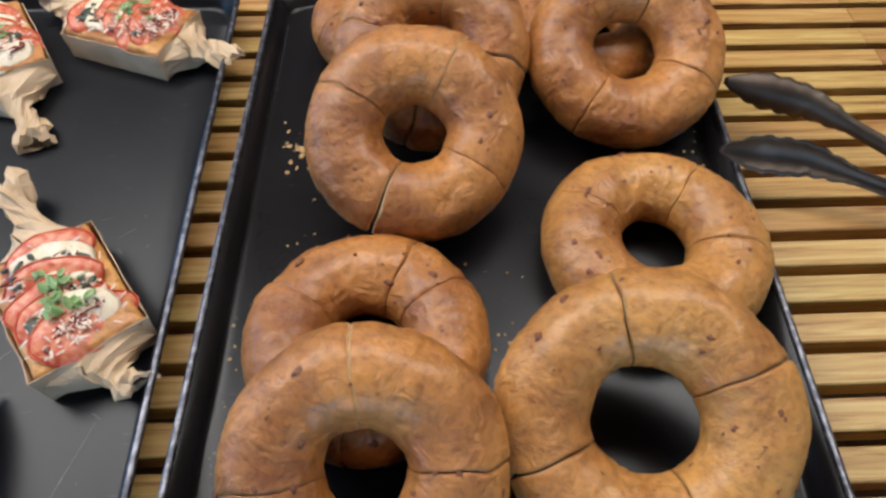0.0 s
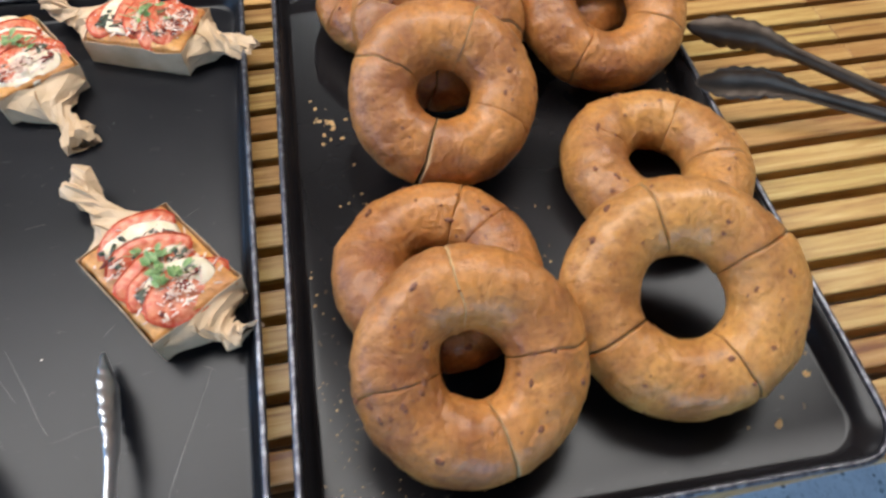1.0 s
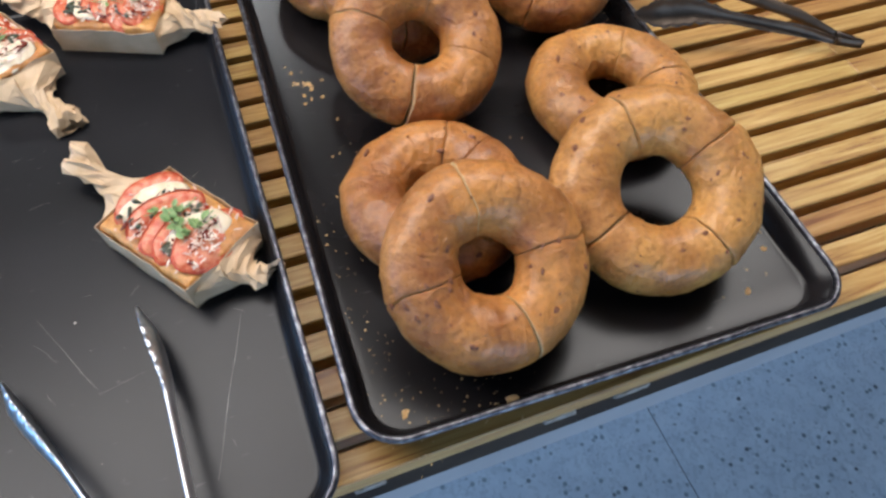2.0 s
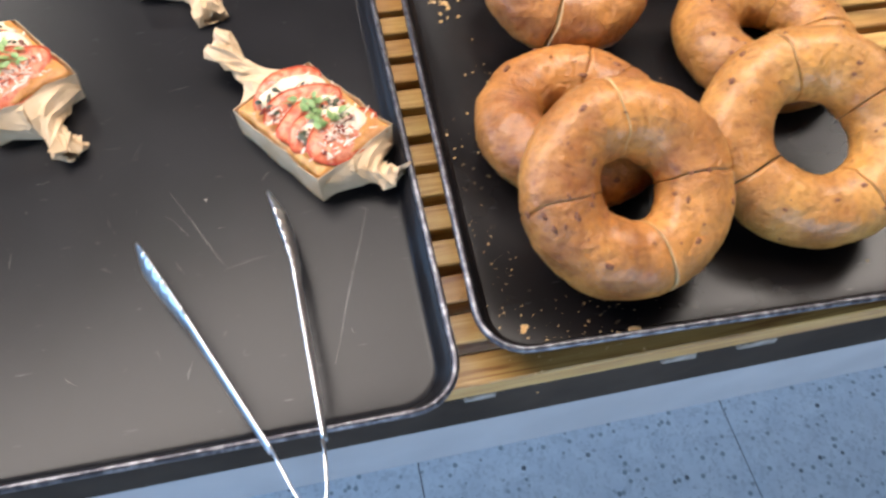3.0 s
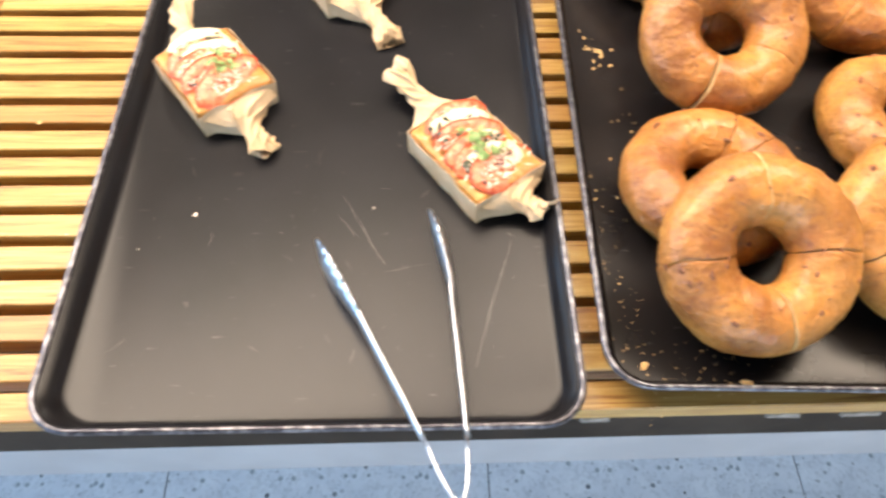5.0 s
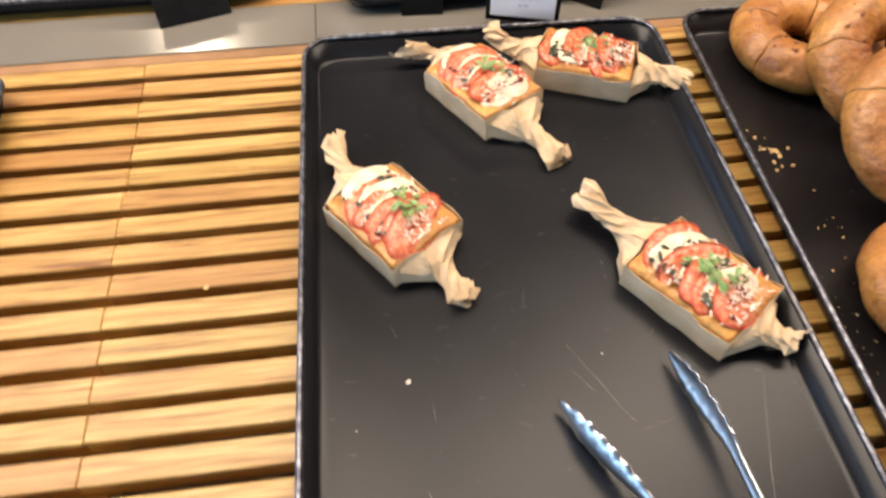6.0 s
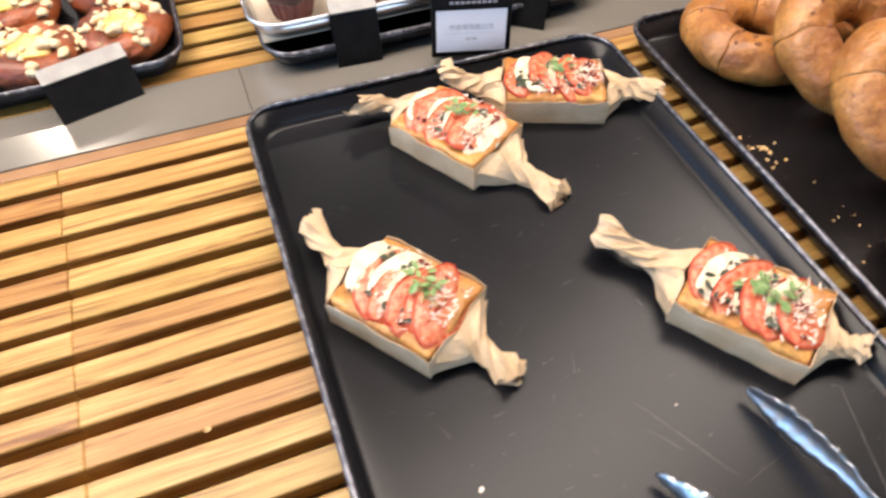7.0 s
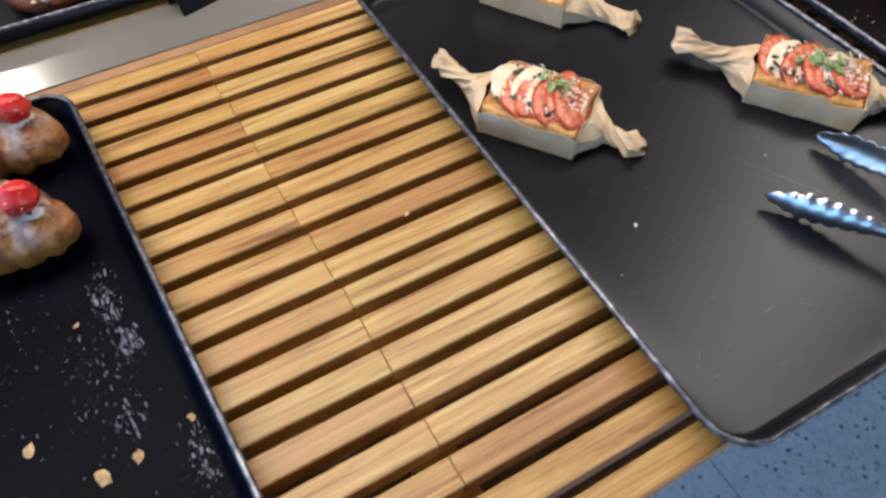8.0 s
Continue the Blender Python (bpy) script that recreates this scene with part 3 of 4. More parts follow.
def slice_disc(rx, ry, t, seed):
    """A soft, uneven oval slice."""
    n, off = 26, Vector((seed * 2.7, seed * 1.1, 3.0))

    def at(k, a, z):
        w = 1 + 0.16 * noise.noise(Vector((math.cos(a) * 1.4, math.sin(a) * 1.4, 0)) + off)
        p = Vector((rx * k * math.cos(a) * w, ry * k * math.sin(a) * w, z))
        p.z += 0.0016 * noise.noise(p * 130 + off) - 0.10 * k * k * abs(p.y) * 0.5
        return p

    return loft([[at(k, i * math.tau / n, z) for i in range(n)] for k, z in ((0.5, -t / 2), (0.95, -t / 2), (1.0, 0), (0.93, t / 2), (0.7, t / 2), (0.4, t / 2), (0.12, t / 2))])


def leaf_bm(l, w, curl):
    rows = []
    for k in range(7):
        t = k / 6
        ww = w * math.sin(math.pi * min(0.98, 0.06 + t * 0.94)) ** 0.7
        z = curl * t * t
        rows.append([(l * t, -ww, z + 0.15 * w), (l * t, -ww * 0.5, z), (l * t, 0, z - 0.1 * w), (l * t, ww * 0.5, z), (l * t, ww, z + 0.15 * w)])
    bm = loft(rows, closed=False, cap=False)
    shell(bm, 0.0003)
    return bm


def wrapped_toast(x, y, angle, L, W, tails, seed, label, order="tmtmtt", green=(0.1, 0.0)):
    ob = thing("wrapped_toast", pose(x, y, BED + 0.0006, 0, 0, angle), label, "tomato toast", "wrapped toasts")
    rng = random.Random(seed)
    h = 0.031
    part("paper_wrap", paper_wrap(L, W, h, tails, seed), PAPER, ob, "folded brown baking paper with twisted ends")
    bm = box_bm(-L / 2 + 0.001, L / 2 - 0.001, -W / 2 + 0.0010, W / 2 - 0.0010, 0.0012, h + 0.001, 0.004, 3)
    bmesh.ops.subdivide_edges(bm, edges=[e for e in bm.edges if e.calc_length() > 0.02], cuts=7, use_grid_fill=True)
    for v in bm.verts:
        if v.co.z > h * 0.6:
            v.co += noise.noise_vector(v.co * 70 + Vector((seed, 0, 0))) * 0.0022
    part("toast", bm, TOAST, ob, "thick golden toast", smooth=True)
    top = h + 0.001
    n = len(order)
    for i, c in enumerate(order):
        u = -L * 0.34 + L * 0.66 * i / (n - 1)
        r = W * rng.uniform(0.39, 0.44)
        m = pose(u, rng.uniform(-0.005, 0.005), top + 0.0022 + 0.001 * (i % 2), rng.uniform(-8, 8), 19 + rng.uniform(-7, 7), rng.uniform(-14, 14))
        if c == "t":
            sl = part("tomato_slice", slice_disc(r * 0.62, r * 1.05, 0.0034, i + seed), TOMATO, ob, m=m, smooth=True)
            rim = []
            for k in range(27):
                a = k * math.tau / 26
                w = 1 + 0.16 * noise.noise(Vector((math.cos(a) * 1.4, math.sin(a) * 1.4, 0)) + Vector(((i + seed) * 2.7, (i + seed) * 1.1, 3.0)))
                p = Vector((r * 0.62 * math.cos(a) * w, r * 1.05 * math.sin(a) * w, 0))
                o = p.normalized()
                p.z -= 0.10 * abs(p.y) * 0.5
                rim.append([p + o * 0.0008 * math.cos(b) + Vector((0, 0, 0.0018 * math.sin(b))) for b in [j * math.tau / 6 for j in range(6)]])
            part("skin", loft(rim, cap=False), TOMATO_SKIN, sl, smooth=True)
        else:
            part("mozzarella_slice", slice_disc(r * 0.56, r * 0.92, 0.0036, i + seed), MOZZA, ob, m=m, smooth=True)
    for k in range(36):
        u, v = rng.uniform(-0.38, 0.22) * L, rng.uniform(-0.32, 0.32) * W
        part("pesto_dab", blob(rng.uniform(0.002, 0.0072), rng.uniform(0.0015, 0.0035), 0.0014, 0.5, k + seed, 2), PESTO, ob, smooth=True, m=pose(u, v, top + 0.0072 - 0.06 * abs(v), 0, 0, rng.uniform(0, 180)))
    for k in range(34):
        u, v = rng.uniform(-0.3, 0.40) * L, rng.uniform(-0.36, 0.36) * W
        part("sauce_dab", blob(rng.uniform(0.002, 0.006), rng.uniform(0.0012, 0.0028), 0.0012, 0.5, k + seed, 2), SAUCE, ob, smooth=True, m=pose(u, v, top + 0.0068 - 0.06 * abs(v), 0, 0, rng.uniform(0, 180)))
    rows = []
    for k in range(61):
        t = k / 60
        p = Vector((-L * 0.32 + L * 0.66 * t, W * 0.30 * math.sin(t * 30 + seed) * (0.7 + 0.3 * math.sin(t * 9)), 0))
        p.z = top + 0.0074 - 0.07 * abs(p.y) + 0.0006 * math.sin(t * 50)
        rows.append([p + Vector((0.0005 * math.cos(b), 0.0003 * math.cos(b), 0.0005 * math.sin(b))) for b in (0, 1.26, 2.51, 3.77, 5.03)])
    part("drizzle", loft(rows), SAUCE, ob, "thin dark sauce drizzle", smooth=True)
    shreds = bmesh.new()
    for k in range(330):
        u, v = max(-0.45, min(0.45, rng.gauss(0.10, 0.19))) * L, max(-0.44, min(0.44, rng.gauss(0, 0.18))) * W
        l, w = rng.uniform(0.0012, 0.0050), rng.uniform(0.0005, 0.0015)
        add_to(shreds, blob(l, w, 0.0006, 0.6, k, 1), pose(u, v, top + 0.0074 - 0.07 * abs(v) + rng.uniform(-0.0008, 0.0012), rng.uniform(-30, 30), rng.uniform(-30, 30), rng.uniform(0, 180)))
    tagged(part("grated_cheese", shreds, HAM, ob, "pale pink-white grated shreds"), kind="stuff")
    for gi, (gu, gv) in enumerate(green):
        for k in range(17 if gi == 0 else 11):
            a = rng.uniform(0, 360)
            m = pose(gu * L + rng.gauss(0, 0.008), gv * W + rng.gauss(0, 0.006), top + 0.0085 + rng.uniform(0, 0.007), rng.uniform(-25, 25), rng.uniform(-30, 15), a)
            part("leaf", leaf_bm(rng.uniform(0.006, 0.011), rng.uniform(0.0018, 0.0034), rng.uniform(-0.003, 0.002)), LEAF, ob, smooth=True, m=m)
        for k in range(4):
            m = pose(gu * L + rng.gauss(0, 0.006), gv * W + rng.gauss(0, 0.005), top + 0.0095, 0, rng.uniform(-15, 5), rng.uniform(0, 360))
            part("stem", loft([[(x, 0.0005 * math.cos(b), 0.0005 * math.sin(b) + 8 * x * x) for b in (0, 1.57, 3.14, 4.71)] for x in (0, 0.006, 0.012, 0.018)]), LEAF, ob, m=m)
    return ob


wrapped_toast(0.333, 0.2535, -55, 0.104, 0.077, ((-0.084, 0.004, 0.024, 1.0), (0.038, 0.018, 0.020, 1.05)), 1, "tomato and mozzarella toast in twisted brown paper beside the tongs", "tmmtmttmt", ((-0.02, 0.0), (0.2, -0.05)))
wrapped_toast(0.0785, 0.357, -54, 0.098, 0.080, ((-0.074, 0.030, 0.022, 0.9), (0.055, -0.006, 0.008, 0.9)), 2, "tomato toast in brown paper with a tuft of greens", "mmtmtmttt", ((0.10, 0.10),))
wrapped_toast(0.1905, 0.532, -59, 0.104, 0.078, ((-0.052, -0.030, 0.022, 1.0), (0.074, 0.000, 0.008, 1.0)), 3, "tomato toast in brown paper touching another toast", "mttmtmttm", ((-0.05, 0.06),))
wrapped_toast(0.313, 0.560, -22, 0.104, 0.070, ((-0.068, 0.018, 0.026, 0.9), (0.058, -0.003, 0.024, 0.9)), 4, "tomato toast in brown paper topped with greens", "tmmttmttt", ((0.02, 0.05),))

# ---- tongs ----


def tongs(m, path_a, path_b, bend, label, material, blade=0.0150, blade_len=0.095, tip_over=0.0, scallop=0.27):
    """Spring tongs; each path runs from the bend to the tip as (x, y, z)."""
    ob = thing("serving_tongs", m, label, "tongs", "serving tongs")

    def arm(path, side):
        pts = [Vector(p) for p in path]
        seg = [(pts[i + 1] - pts[i]).length for i in range(len(pts) - 1)]
        total = sum(seg)
        rows = []
        n = 64
        for k in range(n + 1):
            d = total * k / n
            i, rest = 0, d
            while i < len(seg) - 1 and rest > seg[i]:
                rest -= seg[i]
                i += 1
            p = pts[i].lerp(pts[i + 1], rest / seg[i])
            t = (pts[min(i + 1, len(pts) - 1)] - pts[i]).normalized()
            out = Vector((t.y, -t.x, 0)).normalized() * side
            left = total - d
            hh = 0.0045 + 0.0022 * min(1, d / 0.05)
            plain = hh
            if left < blade_len:
                q = 1 - left / blade_len
                hh += (blade - hh) * min(1, q * 2.2) ** 0.8
                plain = hh
                hh *= 1 + scallop * (abs(math.sin(left / blade_len * math.pi * 7.5)) - 0.6)
                if left < 0.03:
                    hh *= 0.16 + 0.84 * (left / 0.03) ** 0.8
                    plain *= 0.1 + 0.9 * left / 0.03
            bulge = 0.50 * plain
            o = side * radians(tip_over) * min(1, d / 0.06)
            up = Vector((0, 0, 1)) * math.cos(o) - out * math.sin(o)
            face = out * math.cos(o) + Vector((0, 0, 1)) * math.sin(o)
            skin = []
            for sgn, ks in ((1, range(-4, 5)), (-1, range(4, -5, -1))):
                for j in ks:
                    f = j / 4
                    skin.append(p + up * (hh * f) + face * (bulge * (1 - f * f) + sgn * 0.0006))
            rows.append(skin)
        return loft(rows)

    part("arm", arm(path_a, -1), material, ob, smooth=True)
    part("arm", arm(path_b, 1), material, ob, smooth=True)
    rows = []
    a, b, c = (Vector(p) for p in bend)
    for k in range(17):
        t = k / 16
        p = a * (1 - t) ** 2 + (c * 2 - (a + b) * 0.5) * 2 * t * (1 - t) + b * t ** 2
        q = (c * 2 - (a + b) * 0.5 - a) * 2 * (1 - t) + (b - (c * 2 - (a + b) * 0.5)) * 2 * t
        out = Vector((q.y, -q.x, 0)).normalized()
        rows.append([p + out * sx * 0.0008 + Vector((0, 0, sz * 0.0047)) for sx, sz in ((-1, -1), (1, -1), (1.4, 0), (1, 1), (-1, 1), (-0.6, 0))])
    part("spring_bend", loft(rows), material, ob, smooth=True)
    return ob


tongs(pose(0.200, 0.047, BED), ((0.080, -0.062, 0.034), (0.030, 0.042, 0.025), (-0.009, 0.119, 0.0130)), ((0.110, -0.062, 0.034), (0.103, 0.072, 0.025), (0.089, 0.150, 0.0130)), ((0.080, -0.062, 0.034), (0.110, -0.062, 0.034), (0.103, -0.107, 0.040)), "shiny steel serving tongs with scalloped tips", CHROME)
tongs(pose(0.990, 0.354, TOP), ((0.072, -0.052, 0.012), (0.040, -0.018, 0.022), (-0.070, 0.068, 0.042), (-0.138, 0.093, 0.046)), ((0.066, -0.062, 0.012), (0.028, -0.046, 0.022), (-0.092, 0.002, 0.042), (-0.164, 0.012, 0.046)), ((0.072, -0.052, 0.012), (0.066, -0.062, 0.012), (0.094, -0.074, 0.010)), "dull steel serving tongs with a dark reflection in their colour, resting on a tray rim", CHROME_DARK, 0.0150, 0.11, -36, 0.20)

# ---- signs on the steel ledge ----


def price_sign(m):
    ob = thing("price_sign", m, "black price sign with a white card", "price sign")
    part("board", box_bm(-0.044, 0.044, -0.002, 0.002, 0.0, 0.078, 0.0015), BLACK, ob)
    card = part("card", box_bm(-0.0385, 0.0385, -0.0036, -0.0024, 0.007, 0.056, 0.0006), WHITE, ob, "white paper card")
    words = bpy.data.curves.new("words", "FONT")
    words.body, words.size, words.align_x, words.extrude = "카프레제토스트", 0.0078, "CENTER", 0.0001
    flat = new("words", words)
    me = bpy.data.meshes.new_from_object(flat)
    bpy.data.objects.remove(flat)
    me.materials.clear()
    me.materials.append(INK)
    part("lettering", me, None, card, "grey printed letters", m=pose(0, -0.0039, 0.0335, 90, 0, 0))
    for x0, x1, z in ((-0.006, 0.006, 0.0225),):
        w = x0
        while w < x1 - 0.001:
            part("text_bar", box_bm(w, min(w + 0.0052, x1), -0.0042, -0.0038, z - 0.0014, z + 0.0014), INK_LIGHT, card)
            w += 0.0068
    part("text_bar", box_bm(-0.030, 0.031, -0.0042, -0.0038, 0.0293, 0.0296), INK_LIGHT, card)
    head = part("header", box_bm(-0.044, 0.044, -0.005, -0.0024, 0.059, 0.080, 0.0008), BLACK, ob, "dark header strip")
    for x0, x1, z in ((-0.026, 0.026, 0.0735), (-0.024, 0.027, 0.0655)):
        w = x0
        while w < x1 - 0.001:
            part("text_bar", box_bm(w, min(w + 0.0042, x1), -0.0060, -0.0052, z - 0.0013, z + 0.0013), INK, head)
            w += 0.0058
    part("foot", box_bm(-0.040, 0.040, 0.0015, 0.030, 0.0, 0.003, 0.001), BLACK, ob)
    return ob


def tent_sign(m, w, h, d, label):
    ob = thing("tent_sign", m, label, "price sign", "price signs seen from behind")
    t = 0.0016
    face = loft([[(x, 0, 0), (x, d * 0.5, h), (x, d * 0.5 + t, h), (x, t * 1.3, 0)] for x in (-w / 2, w / 2)])
    part("back_face", face, BLACK, ob, "matt black card face")
    top = loft([[(x, d * 0.5 - 0.001, h), (x, d * 0.5 + 0.013, h + 0.009), (x, d * 0.5 + 0.013, h + 0.0104), (x, d * 0.5 - 0.001, h + 0.0014)] for x in (-w / 2, w / 2)])
    part("folded_top", top, GREYCARD, ob, "grey folded top edge")
    front = loft([[(x, d, 0), (x, d * 0.5 + t * 2, h), (x, d * 0.5 + t * 3, h), (x, d + t, 0)] for x in (-w / 2, w / 2)])
    part("front_face", front, BLACK, ob)
    return ob


price_sign(pose(0.2585, 0.656, TOP + 0.014, -4, 0, -16))
tent_sign(pose(-0.1365, 0.7225, TOP + 0.001, 0, 0, 16), 0.088, 0.040, 0.034, "small black tent sign with a grey folded top")
tent_sign(pose(0.1425, 0.702, TOP + 0.001, 0, 0, -3), 0.052, 0.060, 0.026, "narrow black tent sign by the steel tray")
tent_sign(pose(0.344, 0.7055, TOP + 0.001, 0, 0, -38), 0.060, 0.060, 0.030, "black tent sign turned aside by the price sign")
tent_sign(pose(0.662, 0.7165, TOP + 0.001, 0, 0, -8), 0.085, 0.045, 0.030, "small black tent sign behind the ring breads")

# ---- pastries on the other trays ----


def streusel_pastry(x, y, seed):
    ob = thing("streusel_pastry", pose(x, y, BED), "glazed brown pastry with yellow custard and pale streusel", "pastry", "streusel pastries")
    rng = random.Random(seed)
    rows = []
    for r, z in ((0.040, 0.0004), (0.050, 0.008), (0.052, 0.018), (0.046, 0.030), (0.034, 0.034), (0.024, 0.030), (0.012, 0.028)):
        rows.append([(r * math.cos(a) * (1 + 0.11 * noise.noise(Vector((math.cos(a) * 2, math.sin(a) * 2, seed * 2.3)))), r * math.sin(a) * (1 + 0.11 * noise.noise(Vector((math.cos(a) * 2, math.sin(a) * 2, seed * 2.3)))), z + 0.007 * noise.noise(Vector((math.cos(a) * 2.5, math.sin(a) * 2.5, seed + z * 20))) * min(1, z / 0.02)) for a in [k * math.tau / 28 for k in range(28)]])
    part("bun", loft(rows), GLAZE, ob, smooth=True)
    part("custard", blob(0.028, 0.026, 0.008, 0.3, seed, 3), CUSTARD, ob, smooth=True, m=pose(0, 0, 0.030))
    for k in range(52):
        a, r = rng.uniform(0, math.tau), rng.uniform(0.014, 0.052)
        s = rng.uniform(0.0020, 0.0075)
        part("streusel", blob(s, s * 0.9, s * 0.8, 0.5, k, 2, 2.5), STREUSEL, ob, smooth=True, m=pose(r * math.cos(a), r * math.sin(a), 0.037 - max(0, r - 0.036) * 0.9))
    return ob


for i, (x, y) in enumerate(((-0.101, 0.834), (-0.200, 0.821), (-0.112, 0.945), (-0.221, 0.930), (-0.305, 0.836))):
    streusel_pastry(x, y, i + 1)

part_ob = tagged(part("tray_parchment", box_bm(0.043, 0.424, 0.734, 1.324, TOP + 0.0322, TOP + 0.0328), PARCHMENT), "beige baking parchment lining the steel tray", "parchment")


def muffin(x, y, seed):
    ob = thing("chocolate_muffin", pose(x, y, TOP + 0.033), "dark chocolate muffin in a brown paper cup", "muffin", "chocolate muffins")
    part("paper_cup", loft([[(r * math.cos(a) * (1 + 0.03 * math.cos(18 * a)), r * math.sin(a) * (1 + 0.03 * math.cos(18 * a)), z) for a in [k * math.tau / 72 for k in range(72)]] for r, z in ((0.022, 0), (0.030, 0.032))]), CUP, ob)
    part("cake", blob(0.035, 0.034, 0.020, 0.25, seed, 3, 2.2), CHOCO, ob, smooth=True, m=pose(0, 0, 0.038))
    return ob


for i in range(4):
    muffin(0.088 + 0.088 * i, 0.783 + 0.006 * (i % 2), i + 1)
for i in range(3):
    muffin(0.110 + 0.10 * i, 0.888, i + 6)


def croissant(x, y, angle, seed):
    ob = thing("croissant", pose(x, y, BED, 0, 0, angle), "sugar-dusted croissant topped with a strawberry", "croissant", "strawberry croissants")
    rows = []
    n = 110
    for k in range(n + 1):
        t = k / n * 2 - 1
        row = []
        for j in range(28):
            a = j * math.tau / 28
            r = 0.036 * (1 - abs(t) ** 2.5) ** 0.66 * (1 + 0.1 * noise.noise(Vector((t * 3, seed, 2)))) + 0.003
            # each rolled layer swells towards its edge and drops to the next one
            u = abs(t) * 3.6 + 0.22 * math.sin(a + seed) + 0.4 * noise.noise(Vector((math.cos(a) * 1.5, math.sin(a) * 1.5 + t * 2, seed * 3.7)))
            f = u % 1.0
            r *= 0.94 + 0.12 * min(1, f / 0.45) ** 0.7 * (1 if f < 0.88 else max(0, (1 - f) / 0.12))
            p = Vector((0.083 * t, -0.014 * t * t + r * 1.02 * math.cos(a), max(0.0005, 0.032 + r * 0.92 * math.sin(a) - 0.008 * t * t)))
            q = p + noise.noise_vector(p * 80 + Vector((seed, 0, 0))) * 0.0026 + noise.noise_vector(p * 300) * 0.0006
            row.append(q)
        rows.append(row)
    part("pastry", loft(rows), FLAKY_SUGAR, ob, smooth=True)
    part("cream", blob(0.018, 0.014, 0.006, 0.45, seed, 3), SUGAR, ob, smooth=True, m=pose(0.048, -0.010, 0.0515))
    berry = part("strawberry_piece", blob(0.0155, 0.014, 0.014, 0.2, seed + 3, 3), BERRY, ob, smooth=True, m=pose(0.054, -0.011, 0.066))
    rng = random.Random(seed)
    for k in range(12):
        d = Vector((rng.uniform(-1, 1), rng.uniform(-1, 1), rng.uniform(0, 1))).normalized()
        part("seed", blob(0.0006, 0.0006, 0.0004, 0, 0, 1), CUSTARD, berry, m=Matrix.Translation((d.x * 0.0155, d.y * 0.014, d.z * 0.014)))
    return ob


croissant(-0.4127, 0.571, -12, 1)
croissant(-0.4255, 0.453, -9, 2)

# ---- crumbs, flakes, dust and scratches ----


def scatter(name, label, category, spots, material, seed, smear=0.0):
    """spots: centre x, y, spread x, y, count, smallest and largest size."""
    rng = random.Random(seed)
    bm = bmesh.new()
    for x, y, sx, sy, n, a, b in spots:
        for k in range(n):
            s = (a + (b - a) * rng.random() ** 3) * (0.55 if smear else 1)
            long = 1 + smear * rng.random()
            high = 0.6 / long ** 1.5
            turn = rng.gauss(8, 12) if smear else rng.uniform(0, 180)
            add_to(bm, blob(s * rng.uniform(0.7, 1.5) / long ** 0.3, s * long, s * high, 0.6, rng.uniform(0, 50), 1, 2.0), pose(rng.gauss(x, sx), rng.gauss(y, sy), BED + (0.0012 if smear else 0) + s * high * 0.7, 0, 0, turn))
    return tagged(part(name, bm, material), label, category, kind="stuff")


scatter("crumbs", "golden bread crumbs scattered over the dark tray", "crumbs", ((0.455, 0.12, 0.010, 0.05, 640, 0.0002, 0.0011), (0.502, 0.050, 0.032, 0.014, 560, 0.0002, 0.0011), (0.478, 0.418, 0.009, 0.013, 40, 0.0005, 0.0024), (0.455, 0.24, 0.010, 0.05, 60, 0.0004, 0.0014), (0.49, 0.33, 0.016, 0.05, 50, 0.0003, 0.0014), (0.63, 0.27, 0.014, 0.05, 70, 0.0004, 0.0014), (0.832, 0.40, 0.008, 0.02, 24, 0.0006, 0.0026), (0.80, 0.07, 0.03, 0.02, 14, 0.0004, 0.002), (0.56, 0.28, 0.04, 0.012, 40, 0.0004, 0.0014), (0.455, 0.10, 0.012, 0.03, 160, 0.0002, 0.0007)), CRUMB_TAN, 3)
scatter("flecks", "small pale flecks scattered over the dark tray", "crumbs", ((0.2, 0.25, 0.11, 0.12, 60, 0.0003, 0.0011), (0.25, 0.42, 0.09, 0.07, 40, 0.0003, 0.0009)), SUGAR, 4)
scatter("sugar_dust", "white icing sugar specks smeared on the dark tray", "sugar", ((-0.348, 0.352, 0.005, 0.020, 170, 0.0003, 0.0017), (-0.341, 0.306, 0.0045, 0.008, 110, 0.0003, 0.0018), (-0.355, 0.245, 0.007, 0.012, 80, 0.0003, 0.0016), (-0.405, 0.27, 0.03, 0.05, 150, 0.0002, 0.0011), (-0.318, 0.19, 0.006, 0.016, 120, 0.0003, 0.0016), (-0.425, 0.36, 0.03, 0.03, 80, 0.0002, 0.0009), (-0.375, 0.30, 0.012, 0.03, 90, 0.0002, 0.0013)), SMEAR, 5, 5.0)
rng = random.Random(8)
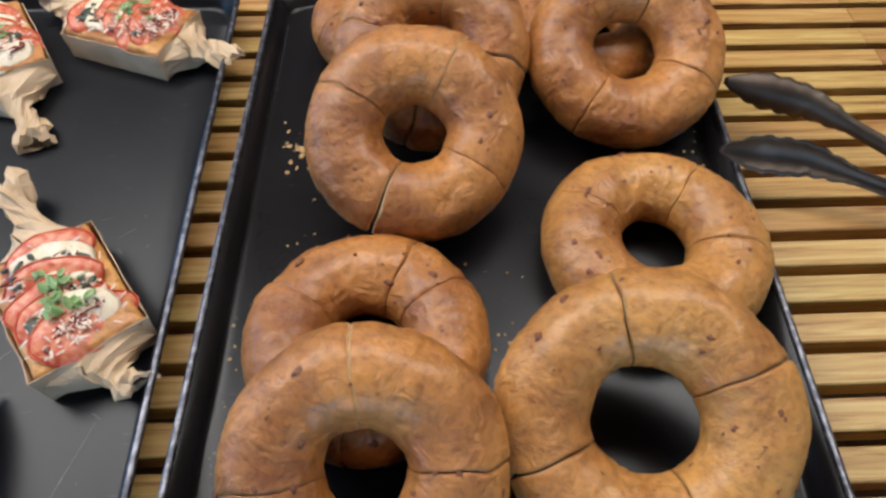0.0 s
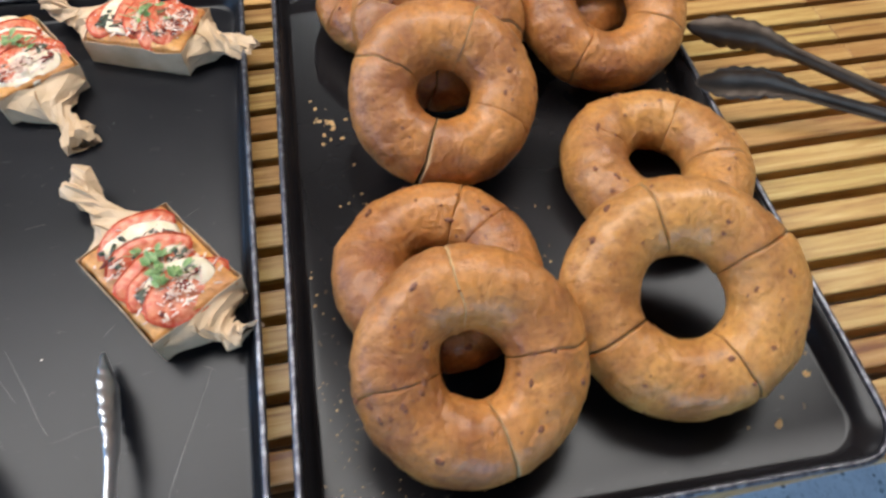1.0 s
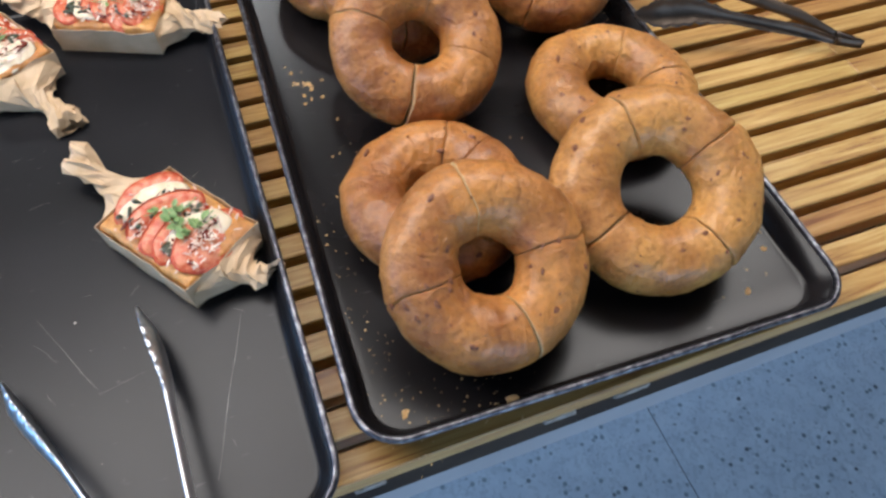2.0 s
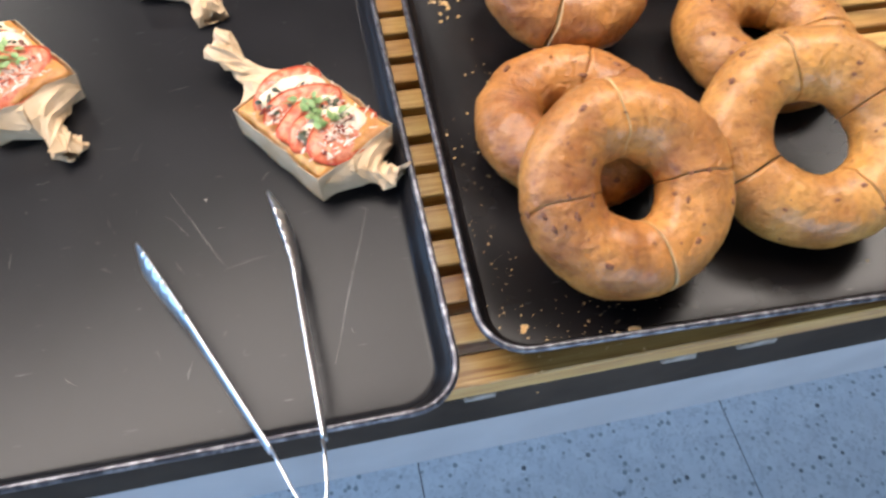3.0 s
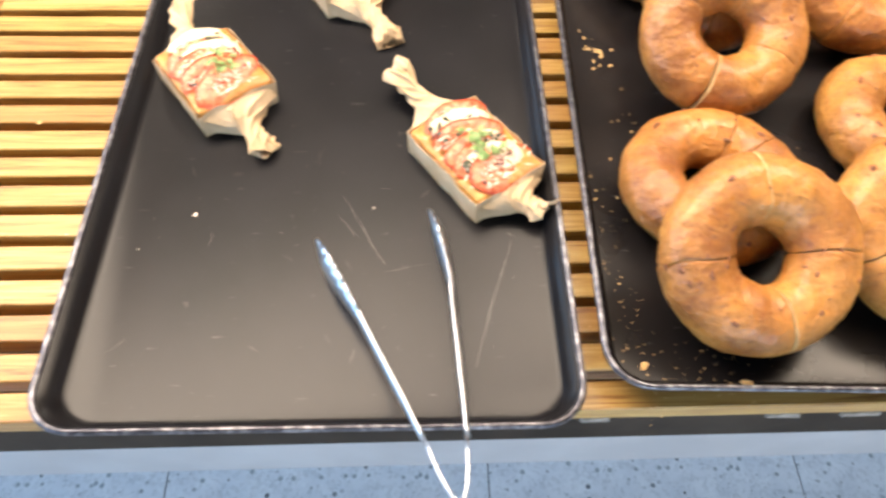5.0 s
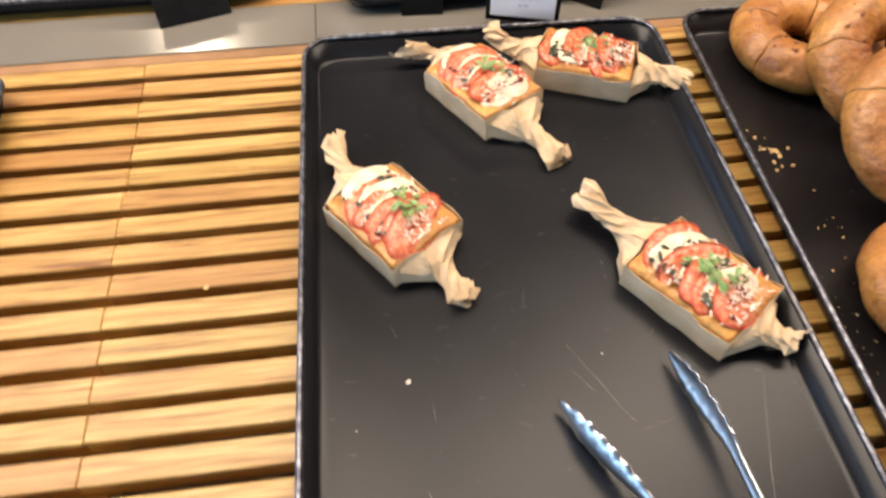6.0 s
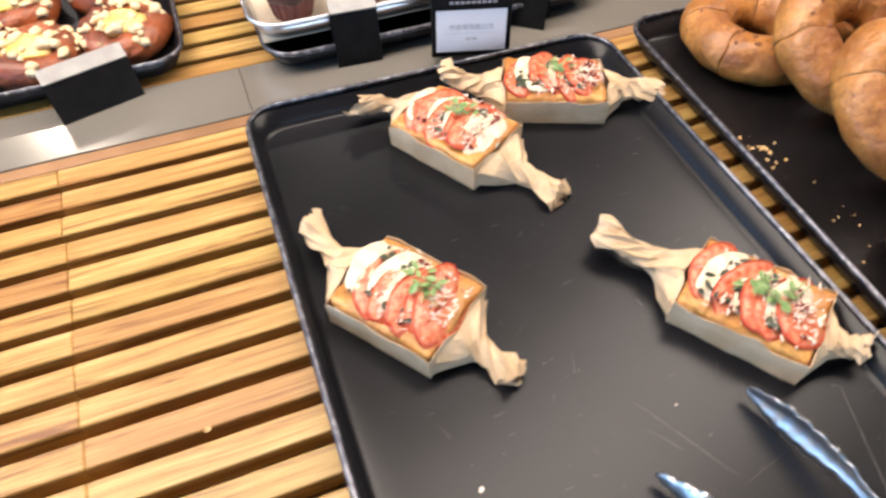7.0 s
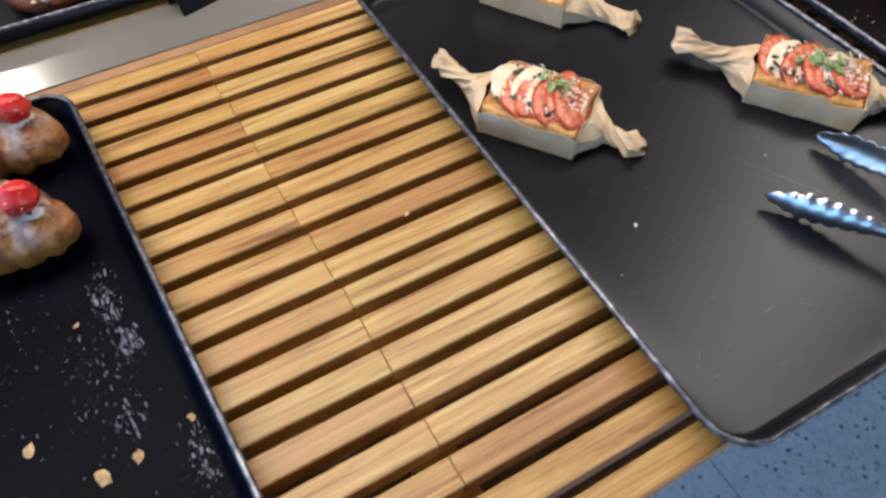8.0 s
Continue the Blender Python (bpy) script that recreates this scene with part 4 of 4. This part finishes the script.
for x, y, s, mtl, nm in ((0.460, 0.049, 0.0034, CRUMB_TAN, "crumb"), (0.5395, 0.031, 0.0050, CRUMB, "crumb"), (0.5265, 0.032, 0.0030, CRUMB, "crumb"), (0.481, 0.417, 0.0036, CRUMB_TAN, "crumb"), (0.470, 0.421, 0.0026, CRUMB, "crumb"), (0.078, 0.202, 0.0024, SUGAR, "crumb"), (0.81, 0.085, 0.0032, CRUMB_TAN, "crumb"), (0.77, 0.052, 0.0032, CRUMB_TAN, "crumb"), (-0.384, 0.209, 0.0054, FLAKY, "pastry_flake"), (-0.358, 0.212, 0.0044, FLAKY, "pastry_flake"), (-0.426, 0.254, 0.0046, FLAKY, "pastry_flake"), (-0.317, 0.222, 0.0030, FLAKY, "pastry_flake"), (-0.375, 0.344, 0.0026, FLAKY, "pastry_flake")):
    tagged(part(nm, blob(s * 1.25, s * 0.8, s * 0.3, 0.7, x * 40, 2, 2.4), mtl, m=pose(x, y, BED + s * 0.2, 0, 0, rng.uniform(0, 180))), "loose pale golden pastry flake on the dark tray", "crumb", "loose flakes")
chip = tagged(part("wood_chip", blob(0.0028, 0.0021, 0.0012, 0.5, 3, 2), CRUMB_TAN, m=pose(-0.091, 0.3155, TOP + 0.001, 0, 0, 20)), "small pale crumb on a wooden slat", "crumb")


def scratches():
    rng = random.Random(12)
    bm = bmesh.new()
    lines = [(0.363, 0.174, 0.322, 0.047, 0.0007), (0.211, 0.221, 0.247, 0.151, 0.0006), (0.208, 0.199, 0.225, 0.176, 0.0005), (0.25, 0.14, 0.285, 0.147, 0.0004)]
    for k in range(120):
        x, y, a, l = rng.uniform(0.04, 0.37), rng.uniform(0.06, 0.58), rng.uniform(0, math.tau), 0.002 + 0.016 * rng.random() ** 2.5
        lines.append((x, y, x + l * math.cos(a), y + l * math.sin(a), rng.uniform(0.0002, 0.0005)))
    for x0, y0, x1, y1, w in lines:
        d = Vector((x1 - x0, y1 - y0, 0))
        o = Vector((-d.y, d.x, 0)).normalized() * w
        rows = []
        for k in range(7):
            t = k / 6
            p = Vector((x0, y0, BED + 0.0007)) + d * t + o * noise.noise(Vector((x0 * 90, t * 3, 0))) * 2
            ww = 0.25 + 0.75 * math.sin(math.pi * t) ** 0.5
            rows.append([p - o * ww, p + Vector((0, 0, 0.00012)), p + o * ww])
        add_to(bm, loft(rows, closed=False, cap=False))
    return bm


tagged(part("scratches", scratches(), SCRATCH), "fine bright scratches in the dark tray coating", "scratches", kind="stuff")

# ---- floor tiles ----
TILE = 0.6235
tile_mesh = mesh_from("tile", box_bm(-TILE / 2 + 0.0012, TILE / 2 - 0.0012, -TILE / 2 + 0.0012, TILE / 2 - 0.0012, -0.003, 0, 0.0006, 1), FLOOR)
floor_ob = bpy.data.objects["floor"]
for i in range(-5, 6):
    for j in range(-5, 7):
        part("tile", tile_mesh, None, floor_ob, m=pose(0.419 + TILE * (i + 0.5), 0.36 + TILE * (j + 0.5), GROUND, 0, 0, 0))
